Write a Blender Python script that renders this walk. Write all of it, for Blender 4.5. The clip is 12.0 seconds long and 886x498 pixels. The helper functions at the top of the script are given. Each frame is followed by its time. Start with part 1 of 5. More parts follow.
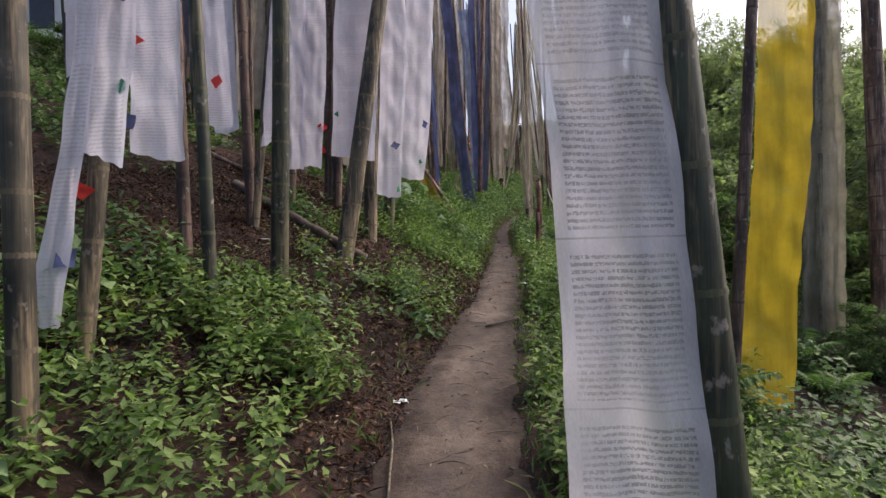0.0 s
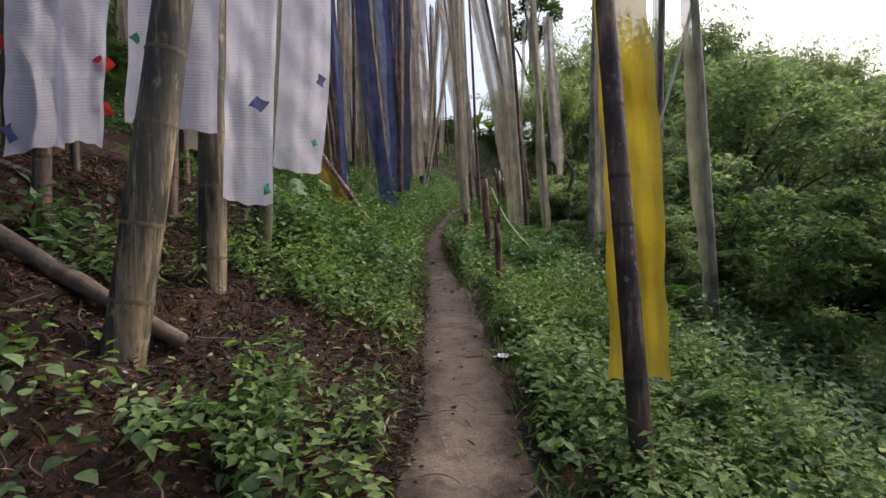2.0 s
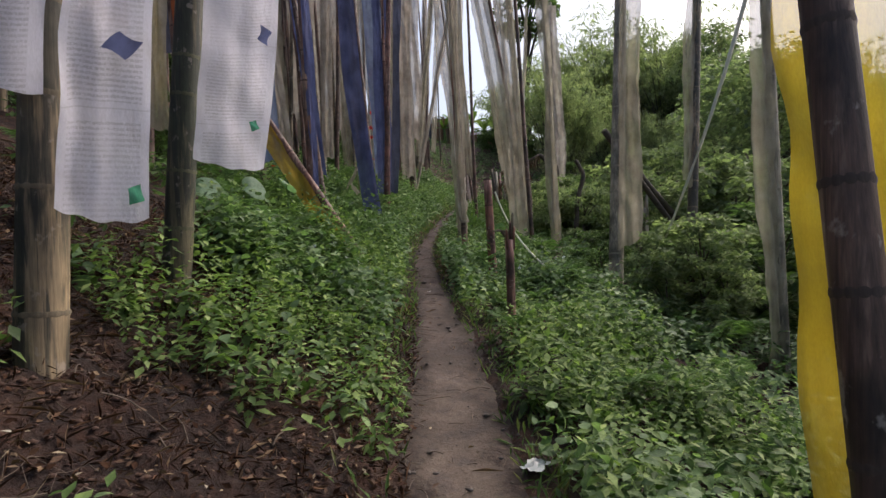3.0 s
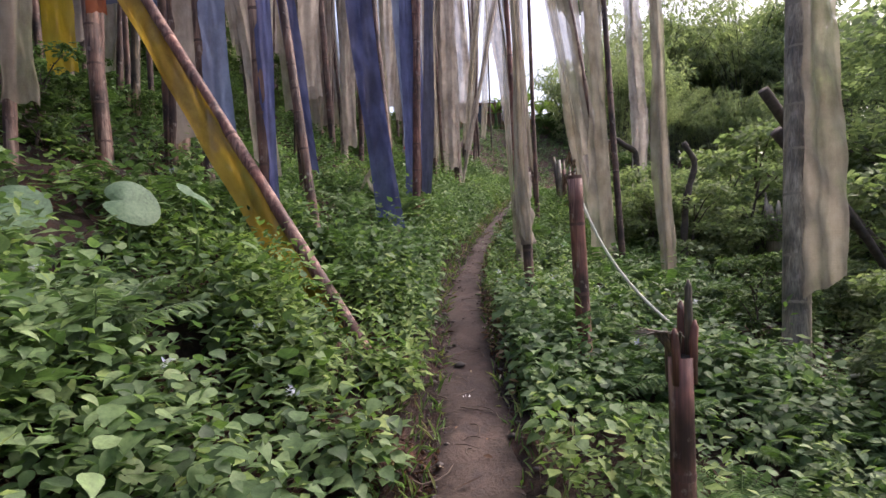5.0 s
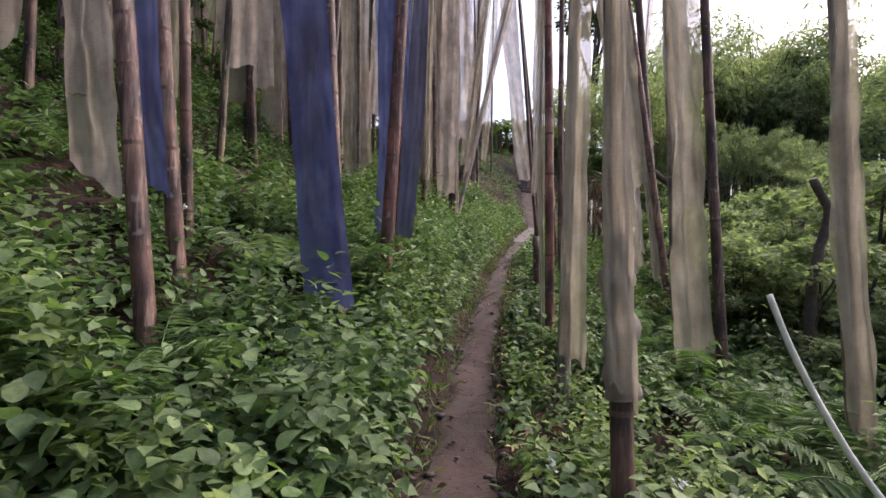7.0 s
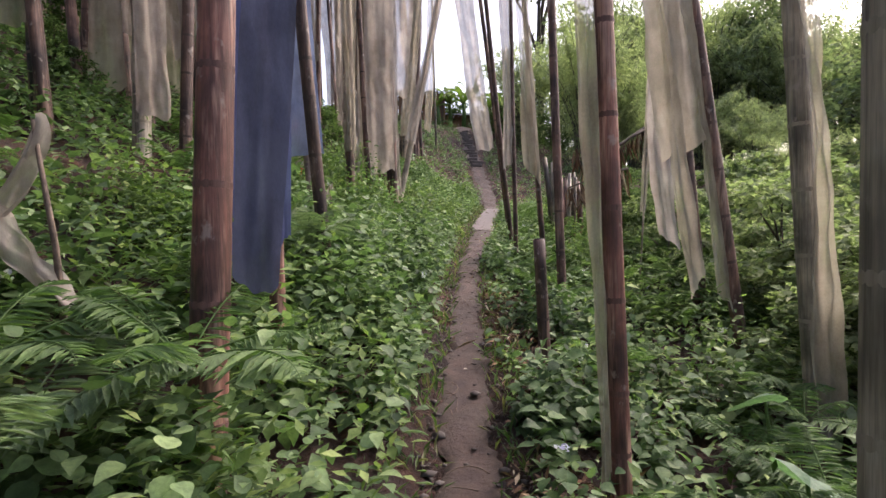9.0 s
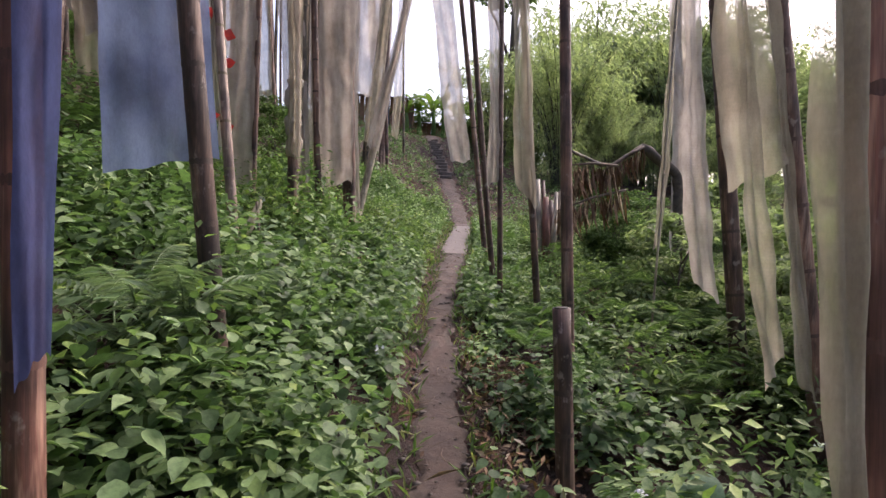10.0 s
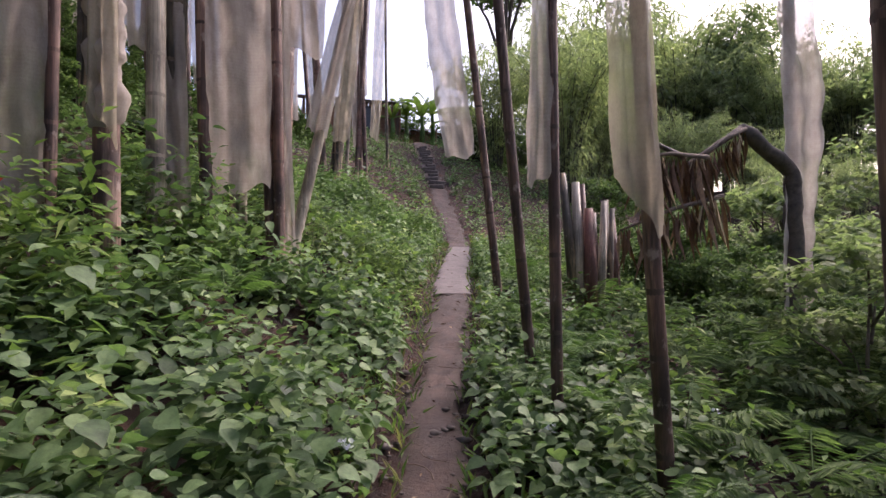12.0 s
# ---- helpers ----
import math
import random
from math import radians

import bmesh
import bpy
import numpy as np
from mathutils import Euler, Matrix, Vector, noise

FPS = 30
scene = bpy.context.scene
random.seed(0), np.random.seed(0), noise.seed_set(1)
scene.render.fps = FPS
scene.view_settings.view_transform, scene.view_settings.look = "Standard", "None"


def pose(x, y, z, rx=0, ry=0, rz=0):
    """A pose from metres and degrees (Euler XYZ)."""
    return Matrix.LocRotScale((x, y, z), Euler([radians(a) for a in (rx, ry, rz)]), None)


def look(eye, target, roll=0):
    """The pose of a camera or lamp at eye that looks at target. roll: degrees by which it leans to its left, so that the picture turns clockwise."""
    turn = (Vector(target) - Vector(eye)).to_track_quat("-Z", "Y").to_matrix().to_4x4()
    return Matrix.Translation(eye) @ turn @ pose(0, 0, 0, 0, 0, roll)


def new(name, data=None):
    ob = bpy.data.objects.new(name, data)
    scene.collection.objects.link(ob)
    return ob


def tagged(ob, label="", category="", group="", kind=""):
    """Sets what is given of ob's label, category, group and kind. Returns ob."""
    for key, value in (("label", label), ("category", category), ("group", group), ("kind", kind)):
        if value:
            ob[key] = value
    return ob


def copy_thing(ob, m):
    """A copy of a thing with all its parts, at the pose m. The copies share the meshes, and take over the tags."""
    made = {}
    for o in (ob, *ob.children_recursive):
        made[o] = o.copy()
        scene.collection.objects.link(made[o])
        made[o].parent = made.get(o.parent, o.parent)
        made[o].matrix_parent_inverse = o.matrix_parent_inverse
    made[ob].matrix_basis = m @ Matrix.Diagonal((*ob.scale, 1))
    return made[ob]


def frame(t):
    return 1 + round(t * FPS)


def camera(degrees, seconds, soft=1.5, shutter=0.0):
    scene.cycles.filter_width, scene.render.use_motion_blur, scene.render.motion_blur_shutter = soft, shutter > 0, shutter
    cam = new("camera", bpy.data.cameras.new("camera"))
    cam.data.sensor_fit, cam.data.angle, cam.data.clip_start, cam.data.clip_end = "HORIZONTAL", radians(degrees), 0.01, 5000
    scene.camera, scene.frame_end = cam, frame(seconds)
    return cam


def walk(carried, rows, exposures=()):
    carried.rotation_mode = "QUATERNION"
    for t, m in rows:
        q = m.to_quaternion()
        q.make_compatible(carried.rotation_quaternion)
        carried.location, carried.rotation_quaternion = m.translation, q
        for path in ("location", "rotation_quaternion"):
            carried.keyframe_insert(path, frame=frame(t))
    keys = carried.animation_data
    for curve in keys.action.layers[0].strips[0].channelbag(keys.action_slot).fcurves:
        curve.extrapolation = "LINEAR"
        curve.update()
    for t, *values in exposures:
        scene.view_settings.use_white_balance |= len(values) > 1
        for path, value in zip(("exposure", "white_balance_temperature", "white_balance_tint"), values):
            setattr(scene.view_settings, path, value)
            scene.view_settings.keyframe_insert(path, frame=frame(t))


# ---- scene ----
cam = camera(79.1, 12.0)
METRES, EYE, TILT, LEAN, TURN = 17.0, 1.6, 0.0, 1.5, 0.0
ROWS = [
    (0.0, 0.0, 0.0, 0.0, -0.0, 0.0, 0.0),
    (0.5, -0.0041, 0.0483, 0.0065, -0.81, 1.27, 0.04),
    (1.0, -0.0082, 0.092, 0.0108, -4.95, 0.67, 0.04),
    (1.5, -0.0039, 0.1355, 0.014, -8.33, 0.29, 0.45),
    (2.0, -0.0008, 0.1813, 0.0205, -9.51, -0.14, 0.95),
    (2.5, 0.0059, 0.2203, 0.0238, -10.59, -0.68, 0.83),
    (3.0, 0.0116, 0.2661, 0.0316, -10.51, -0.06, 0.39),
    (5.0, 0.042, 0.4286, 0.0569, -5.03, -1.19, 0.55),
    (5.5, 0.0451, 0.4698, 0.0623, -6.75, -1.31, 1.02),
    (6.0, 0.051, 0.5121, 0.0673, -7.13, -0.76, -1.74),
    (6.5, 0.0541, 0.5517, 0.0747, -5.76, 1.17, -2.91),
    (8.5, 0.073, 0.7134, 0.0963, -10.57, 0.7, -0.64),
    (9.0, 0.0784, 0.7492, 0.1005, -12.1, -1.08, -0.12),
    (9.5, 0.0877, 0.7888, 0.1075, -13.67, -1.81, -1.17),
    (10.0, 0.0935, 0.8255, 0.1141, -15.92, -0.05, -1.97),
    (10.5, 0.1028, 0.8621, 0.1181, -16.08, 1.06, -1.5),
    (11.0, 0.1106, 0.9001, 0.122, -15.51, 1.33, -1.31),
    (11.5, 0.1246, 0.9376, 0.1246, -15.57, 0.93, -1.55),
    (12.0, 0.1356, 0.9764, 0.1295, -16.83, 1.34, -1.09),
]
EXPOSURES = [(0.0, 0.64, 6300, 16), (1.5, 0.68, 6300, 14), (2.0, 0.52, 6250, 13), (2.5, 0.6, 6250, 13), (3.0, 0.53, 6250, 13), (5.0, 1.16, 6200, 23), (5.5, 1.25, 6200, 24), (6.5, 1.09, 6200, 24), (8.5, 1.29, 6350, 22), (9.5, 1.45, 6300, 21), (10.0, 1.33, 6300, 23), (11.0, 1.08, 6200, 27), (12.0, 1.15, 6150, 29)]
walk(cam, [(t, pose(0, 0, EYE, TILT, LEAN, TURN) @ pose(METRES * x, METRES * y, METRES * z, 90 + pitch, roll, yaw)) for t, x, y, z, yaw, pitch, roll in ROWS], EXPOSURES)

# the footpath: ground distance ahead, its middle and its width
PATH_Y = (-6, 0, 2.45, 3.56, 4.7, 5.6, 6.25, 7.0, 7.6, 8.7, 9.4, 10.4, 11.3, 12.7, 14.4, 15.4, 16.3, 17.2, 18.4, 19.4, 20.1, 21.7, 22.6, 24.8, 25.6, 27, 33, 39.5, 60)
PATH_X = (0, 0, -.02, .1, .29, .48, .62, .72, .81, .98, 1.03, 1.15, 1.25, 1.41, 1.79, 2.05, 2.28, 2.52, 2.86, 3.18, 3.43, 4.0, 4.28, 5.1, 5.4, 5.75, 6.95, 8.3, 10)
PATH_W = (.9, .9, .86, .8, .72, .64, .61, .59, .58, .54, .46, .4, .39, .38, .34, .33, .31, .31, .31, .33, .38, .46, .5, .48, .46, .46, .5, .6, .6)

# ---- world, sun, exposure ----
world = bpy.data.worlds.new("world")
scene.world = world
world.use_nodes = True
wn = world.node_tree.nodes
sky = wn.new("ShaderNodeTexSky")
sky.sky_type = "NISHITA"
sky.sun_disc = False
sky.sun_elevation, sky.sun_rotation = radians(46), radians(65)
sky.air_density, sky.dust_density, sky.ozone_density = 1.0, 6.0, 0.3
world.node_tree.links.new(sky.outputs[0], wn["Background"].inputs[0])
wn["Background"].inputs[1].default_value = 0.15
sun_data = bpy.data.lights.new("sun", "SUN")
sun_data.energy, sun_data.angle, sun_data.color = 1.3, radians(28), (1.0, 0.95, 0.88)
sun = new("sun", sun_data)
sun.matrix_world = look((math.sin(radians(65)) * 40, math.cos(radians(65)) * 40, 41.4), (0, 0, 0))

# ---- materials ----
def mat(name):
    m = bpy.data.materials.new(name)
    m.use_nodes = True
    nt = m.node_tree
    return m, nt, nt.nodes["Principled BSDF"], nt.nodes["Material Output"]


def node(nt, kind, **inputs):
    n = nt.nodes.new(kind)
    for k, v in inputs.items():
        n.inputs[k.replace("_", " ")].default_value = v
    return n


def ramp(nt, fac, *stops):
    r = nt.nodes.new("ShaderNodeValToRGB")
    e = r.color_ramp.elements
    while len(e) < len(stops):
        e.new(0.5)
    for s, (p, c) in zip(e, stops):
        s.position, s.color = p, (*c, 1)
    nt.links.new(fac, r.inputs[0])
    return r.outputs[0]


def mixc(nt, fac, a, b, blend="MIX"):
    m = nt.nodes.new("ShaderNodeMix")
    m.data_type, m.blend_type = "RGBA", blend
    for sock, v in ((m.inputs[0], fac), (m.inputs[6], a), (m.inputs[7], b)):
        if isinstance(v, (int, float)):
            sock.default_value = v
        elif isinstance(v, tuple):
            sock.default_value = (*v, 1)
        else:
            nt.links.new(v, sock)
    return m.outputs[2]


def noise_tex(nt, scale, detail=6, vector=None, rough=0.6):
    n = node(nt, "ShaderNodeTexNoise", Scale=scale, Detail=detail, Roughness=rough)
    if vector:
        nt.links.new(vector, n.inputs["Vector"])
    return n.outputs[0]


def objcoord(nt, sx=1, sy=1, sz=1, space="Object"):
    c = nt.nodes.new("ShaderNodeTexCoord")
    mp = nt.nodes.new("ShaderNodeMapping")
    mp.inputs["Scale"].default_value = (sx, sy, sz)
    nt.links.new(c.outputs[space], mp.inputs[0])
    return mp.outputs[0]


def bump(nt, bsdf, height, strength=0.4, distance=0.01):
    b = node(nt, "ShaderNodeBump", Strength=strength, Distance=distance)
    nt.links.new(height, b.inputs["Height"])
    nt.links.new(b.outputs[0], bsdf.inputs["Normal"])


def soil_material():
    m, nt, b, out = mat("forest soil")
    v = objcoord(nt)
    base = ramp(nt, noise_tex(nt, 1.3, 8, v), (0.3, (0.018, 0.0078, 0.005)), (0.55, (0.054, 0.0255, 0.016)), (0.75, (0.125, 0.066, 0.042)))
    fine = noise_tex(nt, 38, 8, v, 0.75)
    c = mixc(nt, 0.75, base, ramp(nt, fine, (0.3, (0.25, 0.22, 0.2)), (0.6, (1.0, 0.95, 0.9)), (0.75, (1.7, 1.6, 1.4))), "MULTIPLY")
    mid = noise_tex(nt, 7, 8, v, 0.7)
    c = mixc(nt, 0.9, c, ramp(nt, mid, (0.32, (0.3, 0.28, 0.28)), (0.5, (0.95, 0.9, 0.85)), (0.66, (1.9, 1.7, 1.5))), "MULTIPLY")
    nt.links.new(c, b.inputs["Base Color"])
    b.inputs["Roughness"].default_value = 0.95
    both = nt.nodes.new("ShaderNodeMath")
    both.operation = "MULTIPLY_ADD"
    nt.links.new(mid, both.inputs[0])
    both.inputs[1].default_value = 2.0
    nt.links.new(fine, both.inputs[2])
    bump(nt, b, both.outputs[0], 1.0, 0.05)
    return m


def path_material():
    m, nt, b, out = mat("trodden path")
    v = objcoord(nt)
    big = noise_tex(nt, 1.6, 6, v)
    fine = noise_tex(nt, 60, 8, v, 0.7)
    c = ramp(nt, big, (0.3, (0.056, 0.04, 0.029)), (0.5, (0.104, 0.077, 0.056)), (0.7, (0.165, 0.126, 0.093)))
    c = mixc(nt, 0.7, c, ramp(nt, fine, (0.32, (0.45, 0.42, 0.4)), (0.5, (1, 1, 1)), (0.72, (1.35, 1.3, 1.25))), "MULTIPLY")
    mud = ramp(nt, noise_tex(nt, 7, 5, v), (0.5, (0, 0, 0)), (0.62, (1, 1, 1)))
    c = mixc(nt, mud, c, mixc(nt, 0.6, c, (0.05, 0.036, 0.034)))
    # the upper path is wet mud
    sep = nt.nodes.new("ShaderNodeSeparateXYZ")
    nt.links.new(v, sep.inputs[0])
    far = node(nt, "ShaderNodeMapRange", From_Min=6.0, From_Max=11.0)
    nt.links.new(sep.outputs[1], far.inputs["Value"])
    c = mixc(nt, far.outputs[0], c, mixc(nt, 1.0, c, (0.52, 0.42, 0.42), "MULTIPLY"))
    # soil kicked over both edges in uneven tongues
    uv = nt.nodes.new("ShaderNodeTexCoord").outputs["UV"]
    sep2 = nt.nodes.new("ShaderNodeSeparateXYZ")
    nt.links.new(uv, sep2.inputs[0])
    tongue = nt.nodes.new("ShaderNodeMath")
    tongue.operation = "MULTIPLY_ADD"
    nt.links.new(noise_tex(nt, 4.5, 7, v, 0.7), tongue.inputs[0])
    tongue.inputs[1].default_value = 1.5
    nt.links.new(sep2.outputs[0], tongue.inputs[2])
    spill = node(nt, "ShaderNodeMapRange", From_Min=1.04, From_Max=1.42)
    nt.links.new(tongue.outputs[0], spill.inputs["Value"])
    earth = ramp(nt, noise_tex(nt, 26, 8, v, 0.75), (0.35, (0.02, 0.012, 0.008)), (0.55, (0.05, 0.031, 0.021)), (0.72, (0.1, 0.066, 0.045)))
    c = mixc(nt, spill.outputs[0], c, earth)
    nt.links.new(c, b.inputs["Base Color"])
    # trodden hollows; the wet mud has a slight sheen
    tread = noise_tex(nt, 11, 6, v, 0.65)
    wet = nt.nodes.new("ShaderNodeMath")
    wet.operation = "MULTIPLY_ADD"
    nt.links.new(far.outputs[0], wet.inputs[0])
    wet.inputs[1].default_value = -0.06
    wet.inputs[2].default_value = 0.88
    nt.links.new(wet.outputs[0], b.inputs["Roughness"])
    both = nt.nodes.new("ShaderNodeMath")
    both.operation = "MULTIPLY_ADD"
    nt.links.new(tread, both.inputs[0])
    both.inputs[1].default_value = 2.6
    nt.links.new(fine, both.inputs[2])
    bump(nt, b, both.outputs[0], 0.5, 0.016)
    return m


def culm_material(name, light, dark, streak):
    m, nt, b, out = mat(name)
    long = noise_tex(nt, 30, 5, objcoord(nt, 1, 1, 0.06))
    blot = noise_tex(nt, 5, 6, objcoord(nt, 1, 1, 0.5))
    c = ramp(nt, blot, (0.38, dark), (0.6, light))
    # bark split off in long pale strips, where it has weathered through
    worn = ramp(nt, noise_tex(nt, 9, 5, objcoord(nt, 1, 1, 0.13), 0.65), (0.47, (0, 0, 0)), (0.55, (1, 1, 1)))
    c = mixc(nt, mixc(nt, 1.0, worn, ramp(nt, long, (0.44, (0, 0, 0)), (0.54, (0.9, 0.9, 0.9))), "MULTIPLY"), c, streak)
    fibre = noise_tex(nt, 85, 5, objcoord(nt, 1, 1, 0.03), 0.7)
    c = mixc(nt, 0.85, c, ramp(nt, fibre, (0.32, (0.42, 0.4, 0.4)), (0.5, (0.95, 0.95, 0.95)), (0.68, (1.5, 1.42, 1.36))), "MULTIPLY")
    damp = ramp(nt, noise_tex(nt, 3.1, 4, objcoord(nt, 1, 1, 0.8)), (0.4, (0.5, 0.5, 0.52)), (0.58, (1.1, 1.1, 1.08)))
    c = mixc(nt, 0.8, c, damp, "MULTIPLY")
    spots = ramp(nt, noise_tex(nt, 16, 4, objcoord(nt, 1, 1, 0.7)), (0.61, (0, 0, 0)), (0.68, (0.5, 0.5, 0.5)))
    c = mixc(nt, spots, c, (0.4, 0.34, 0.3))
    info = nt.nodes.new("ShaderNodeObjectInfo")
    c = mixc(nt, 0.5, c, ramp(nt, info.outputs["Random"], (0.0, (0.6, 0.58, 0.56)), (1.0, (1.25, 1.22, 1.15))), "MULTIPLY")
    nt.links.new(c, b.inputs["Base Color"])
    b.inputs["Roughness"].default_value = 0.62
    bump(nt, b, fibre, 0.45, 0.004)
    return m


def cloth_material(name, colour, stain, sheer, printed=0.0):
    m, nt, b, out = mat(name)
    v = objcoord(nt)
    uv = nt.nodes.new("ShaderNodeTexCoord").outputs["UV"]
    c = ramp(nt, noise_tex(nt, 2.2, 6, v), (0.3, stain), (0.6, colour))
    streak = noise_tex(nt, 26, 5, objcoord(nt, 1, 1, 0.05))
    c = mixc(nt, 0.15 if "white" in name else 0.35, c, ramp(nt, streak, (0.3, (0.72, 0.7, 0.68)), (0.6, (1.08, 1.08, 1.08))), "MULTIPLY")
    weave = noise_tex(nt, 220, 2, objcoord(nt, 1, 1, 0.35))
    c = mixc(nt, 0.35, c, ramp(nt, weave, (0.3, (0.75, 0.75, 0.75)), (0.7, (1.1, 1.1, 1.1))), "MULTIPLY")
    if printed:
        sep = nt.nodes.new("ShaderNodeSeparateXYZ")
        nt.links.new(uv, sep.inputs[0])

        def calc(op, a, bb=0.0, cc=0.0):
            k = nt.nodes.new("ShaderNodeMath")
            k.operation = op
            for i, q in enumerate((a, bb, cc)):
                if isinstance(q, (int, float)):
                    k.inputs[i].default_value = q
                else:
                    nt.links.new(q, k.inputs[i])
            return k.outputs[0]
        x, y = sep.outputs[0], sep.outputs[1]
        # rows of faded block print in panels with plain margins
        row = calc("FRACT", calc("MULTIPLY", y, 50.0))
        rowid = calc("FLOOR", calc("MULTIPLY", y, 50.0))
        wob = calc("MULTIPLY", calc("SUBTRACT", noise_tex(nt, 70, 2, v), 0.5), 0.5)
        on = calc("MULTIPLY", calc("GREATER_THAN", calc("ADD", row, wob), 0.3), calc("LESS_THAN", calc("ADD", row, wob), 0.8))
        panel = calc("FRACT", calc("MULTIPLY", y, 2.1))
        on = calc("MULTIPLY", on, calc("MULTIPLY", calc("GREATER_THAN", panel, 0.08), calc("LESS_THAN", panel, 0.94)))
        on = calc("MULTIPLY", on, calc("MULTIPLY", calc("GREATER_THAN", x, 0.1), calc("LESS_THAN", x, 0.9)))
        comb = nt.nodes.new("ShaderNodeCombineXYZ")
        nt.links.new(calc("MULTIPLY", x, 95.0), comb.inputs[0])
        nt.links.new(calc("MULTIPLY", rowid, 7.31), comb.inputs[1])
        gl = noise_tex(nt, 1.0, 1, comb.outputs[0])
        fine = noise_tex(nt, 150, 3, v)
        glyph = calc("MULTIPLY", calc("GREATER_THAN", gl, 0.37), calc("GREATER_THAN", fine, 0.43))
        fade = ramp(nt, noise_tex(nt, 2.5, 4, v), (0.36, (0.2, 0.2, 0.2)), (0.58, (1, 1, 1)))
        edge = calc("MULTIPLY", calc("LESS_THAN", calc("ABSOLUTE", calc("SUBTRACT", panel, 0.03)), 0.006), 0.7)
        ink = calc("MULTIPLY", calc("MAXIMUM", calc("MULTIPLY", on, glyph), edge), printed)
        c = mixc(nt, mixc(nt, 1.0, ink, fade, "MULTIPLY"), c, (0.2, 0.19, 0.2))
    # creases and water marks across the strip
    mark = noise_tex(nt, 6, 6, objcoord(nt, 1, 1, 0.45), 0.7)
    c = mixc(nt, 0.35 if "white" in name else 0.35 if "yellow" in name else 0.75, c, ramp(nt, mark, (0.34, (0.66, 0.63, 0.6)), (0.52, (1, 1, 1)), (0.7, (1.12, 1.12, 1.1))), "MULTIPLY")
    nt.links.new(c, b.inputs["Base Color"])
    b.inputs["Roughness"].default_value = 0.9
    tr = nt.nodes.new("ShaderNodeBsdfTranslucent")
    nt.links.new(c, tr.inputs[0])
    cl = nt.nodes.new("ShaderNodeBsdfTransparent")
    m1, m2 = nt.nodes.new("ShaderNodeMixShader"), nt.nodes.new("ShaderNodeMixShader")
    m1.inputs[0].default_value, m2.inputs[0].default_value = 0.5, sheer
    for s, d in ((b.outputs[0], m1.inputs[1]), (tr.outputs[0], m1.inputs[2]), (m1.outputs[0], m2.inputs[1]), (cl.outputs[0], m2.inputs[2]), (m2.outputs[0], out.inputs[0])):
        nt.links.new(s, d)
    bump(nt, b, noise_tex(nt, 11, 5, objcoord(nt, 1, 1, 0.55), 0.6), 0.7, 0.03)
    return m


def leaf_material(name, *stops, gloss=0.45, through_light=0.35, shine=0.4):
    m, nt, b, out = mat(name)
    geo = nt.nodes.new("ShaderNodeNewGeometry")
    c = ramp(nt, geo.outputs["Random Per Island"], *stops)
    c = mixc(nt, 0.6, c, ramp(nt, noise_tex(nt, 0.9, 3, objcoord(nt)), (0.35, (0.6, 0.65, 0.6)), (0.65, (1.3, 1.25, 1.1))), "MULTIPLY")
    c = mixc(nt, 0.4, c, ramp(nt, noise_tex(nt, 60, 2, objcoord(nt)), (0.3, (0.7, 0.7, 0.7)), (0.7, (1.2, 1.2, 1.2))), "MULTIPLY")
    veins = noise_tex(nt, 42, 4, objcoord(nt), 0.7)
    c = mixc(nt, 0.7, c, ramp(nt, veins, (0.34, (0.6, 0.62, 0.6)), (0.5, (1, 1, 1)), (0.68, (1.3, 1.26, 1.2))), "MULTIPLY")
    bump(nt, b, veins, 0.6, 0.006)
    nt.links.new(c, b.inputs["Base Color"])
    b.inputs["Roughness"].default_value = gloss
    b.inputs["Specular IOR Level"].default_value = shine
    tr = nt.nodes.new("ShaderNodeBsdfTranslucent")
    nt.links.new(mixc(nt, 1.0, c, (1.2, 1.45, 0.8), "MULTIPLY"), tr.inputs[0])
    ms = nt.nodes.new("ShaderNodeMixShader")
    ms.inputs[0].default_value = through_light
    nt.links.new(b.outputs[0], ms.inputs[1])
    nt.links.new(tr.outputs[0], ms.inputs[2])
    nt.links.new(ms.outputs[0], out.inputs[0])
    return m


def plain_material(name, a, b2, scale=8.0, rough=0.8, relief=0.3):
    m, nt, b, out = mat(name)
    n = noise_tex(nt, scale, 7, objcoord(nt), 0.7)
    nt.links.new(ramp(nt, n, (0.3, a), (0.7, b2)), b.inputs["Base Color"])
    b.inputs["Roughness"].default_value = rough
    bump(nt, b, n, relief, 0.01)
    return m


SOIL, PATHM = soil_material(), path_material()
CULM = {
    "tan": culm_material("weathered tan bamboo", (0.105, 0.09, 0.062), (0.028, 0.028, 0.02), (0.33, 0.25, 0.155)),
    "green": culm_material("dark green bamboo", (0.042, 0.052, 0.03), (0.018, 0.023, 0.015), (0.15, 0.13, 0.075)),
    "dark": culm_material("dark weathered bamboo", (0.12, 0.07, 0.053), (0.042, 0.025, 0.02), (0.23, 0.15, 0.115)),
    "brown": culm_material("brown bamboo", (0.2, 0.112, 0.086), (0.062, 0.037, 0.03), (0.34, 0.24, 0.19)),
    "red": culm_material("reddish brown bamboo", (0.235, 0.1, 0.075), (0.075, 0.035, 0.028), (0.42, 0.25, 0.19)),
    "pale": culm_material("bleached bamboo", (0.38, 0.34, 0.27), (0.19, 0.17, 0.13), (0.48, 0.44, 0.36)),
}
CULM["tanred"] = culm_material("pale pinkish bamboo", (0.3, 0.22, 0.19), (0.15, 0.105, 0.092), (0.42, 0.33, 0.28))
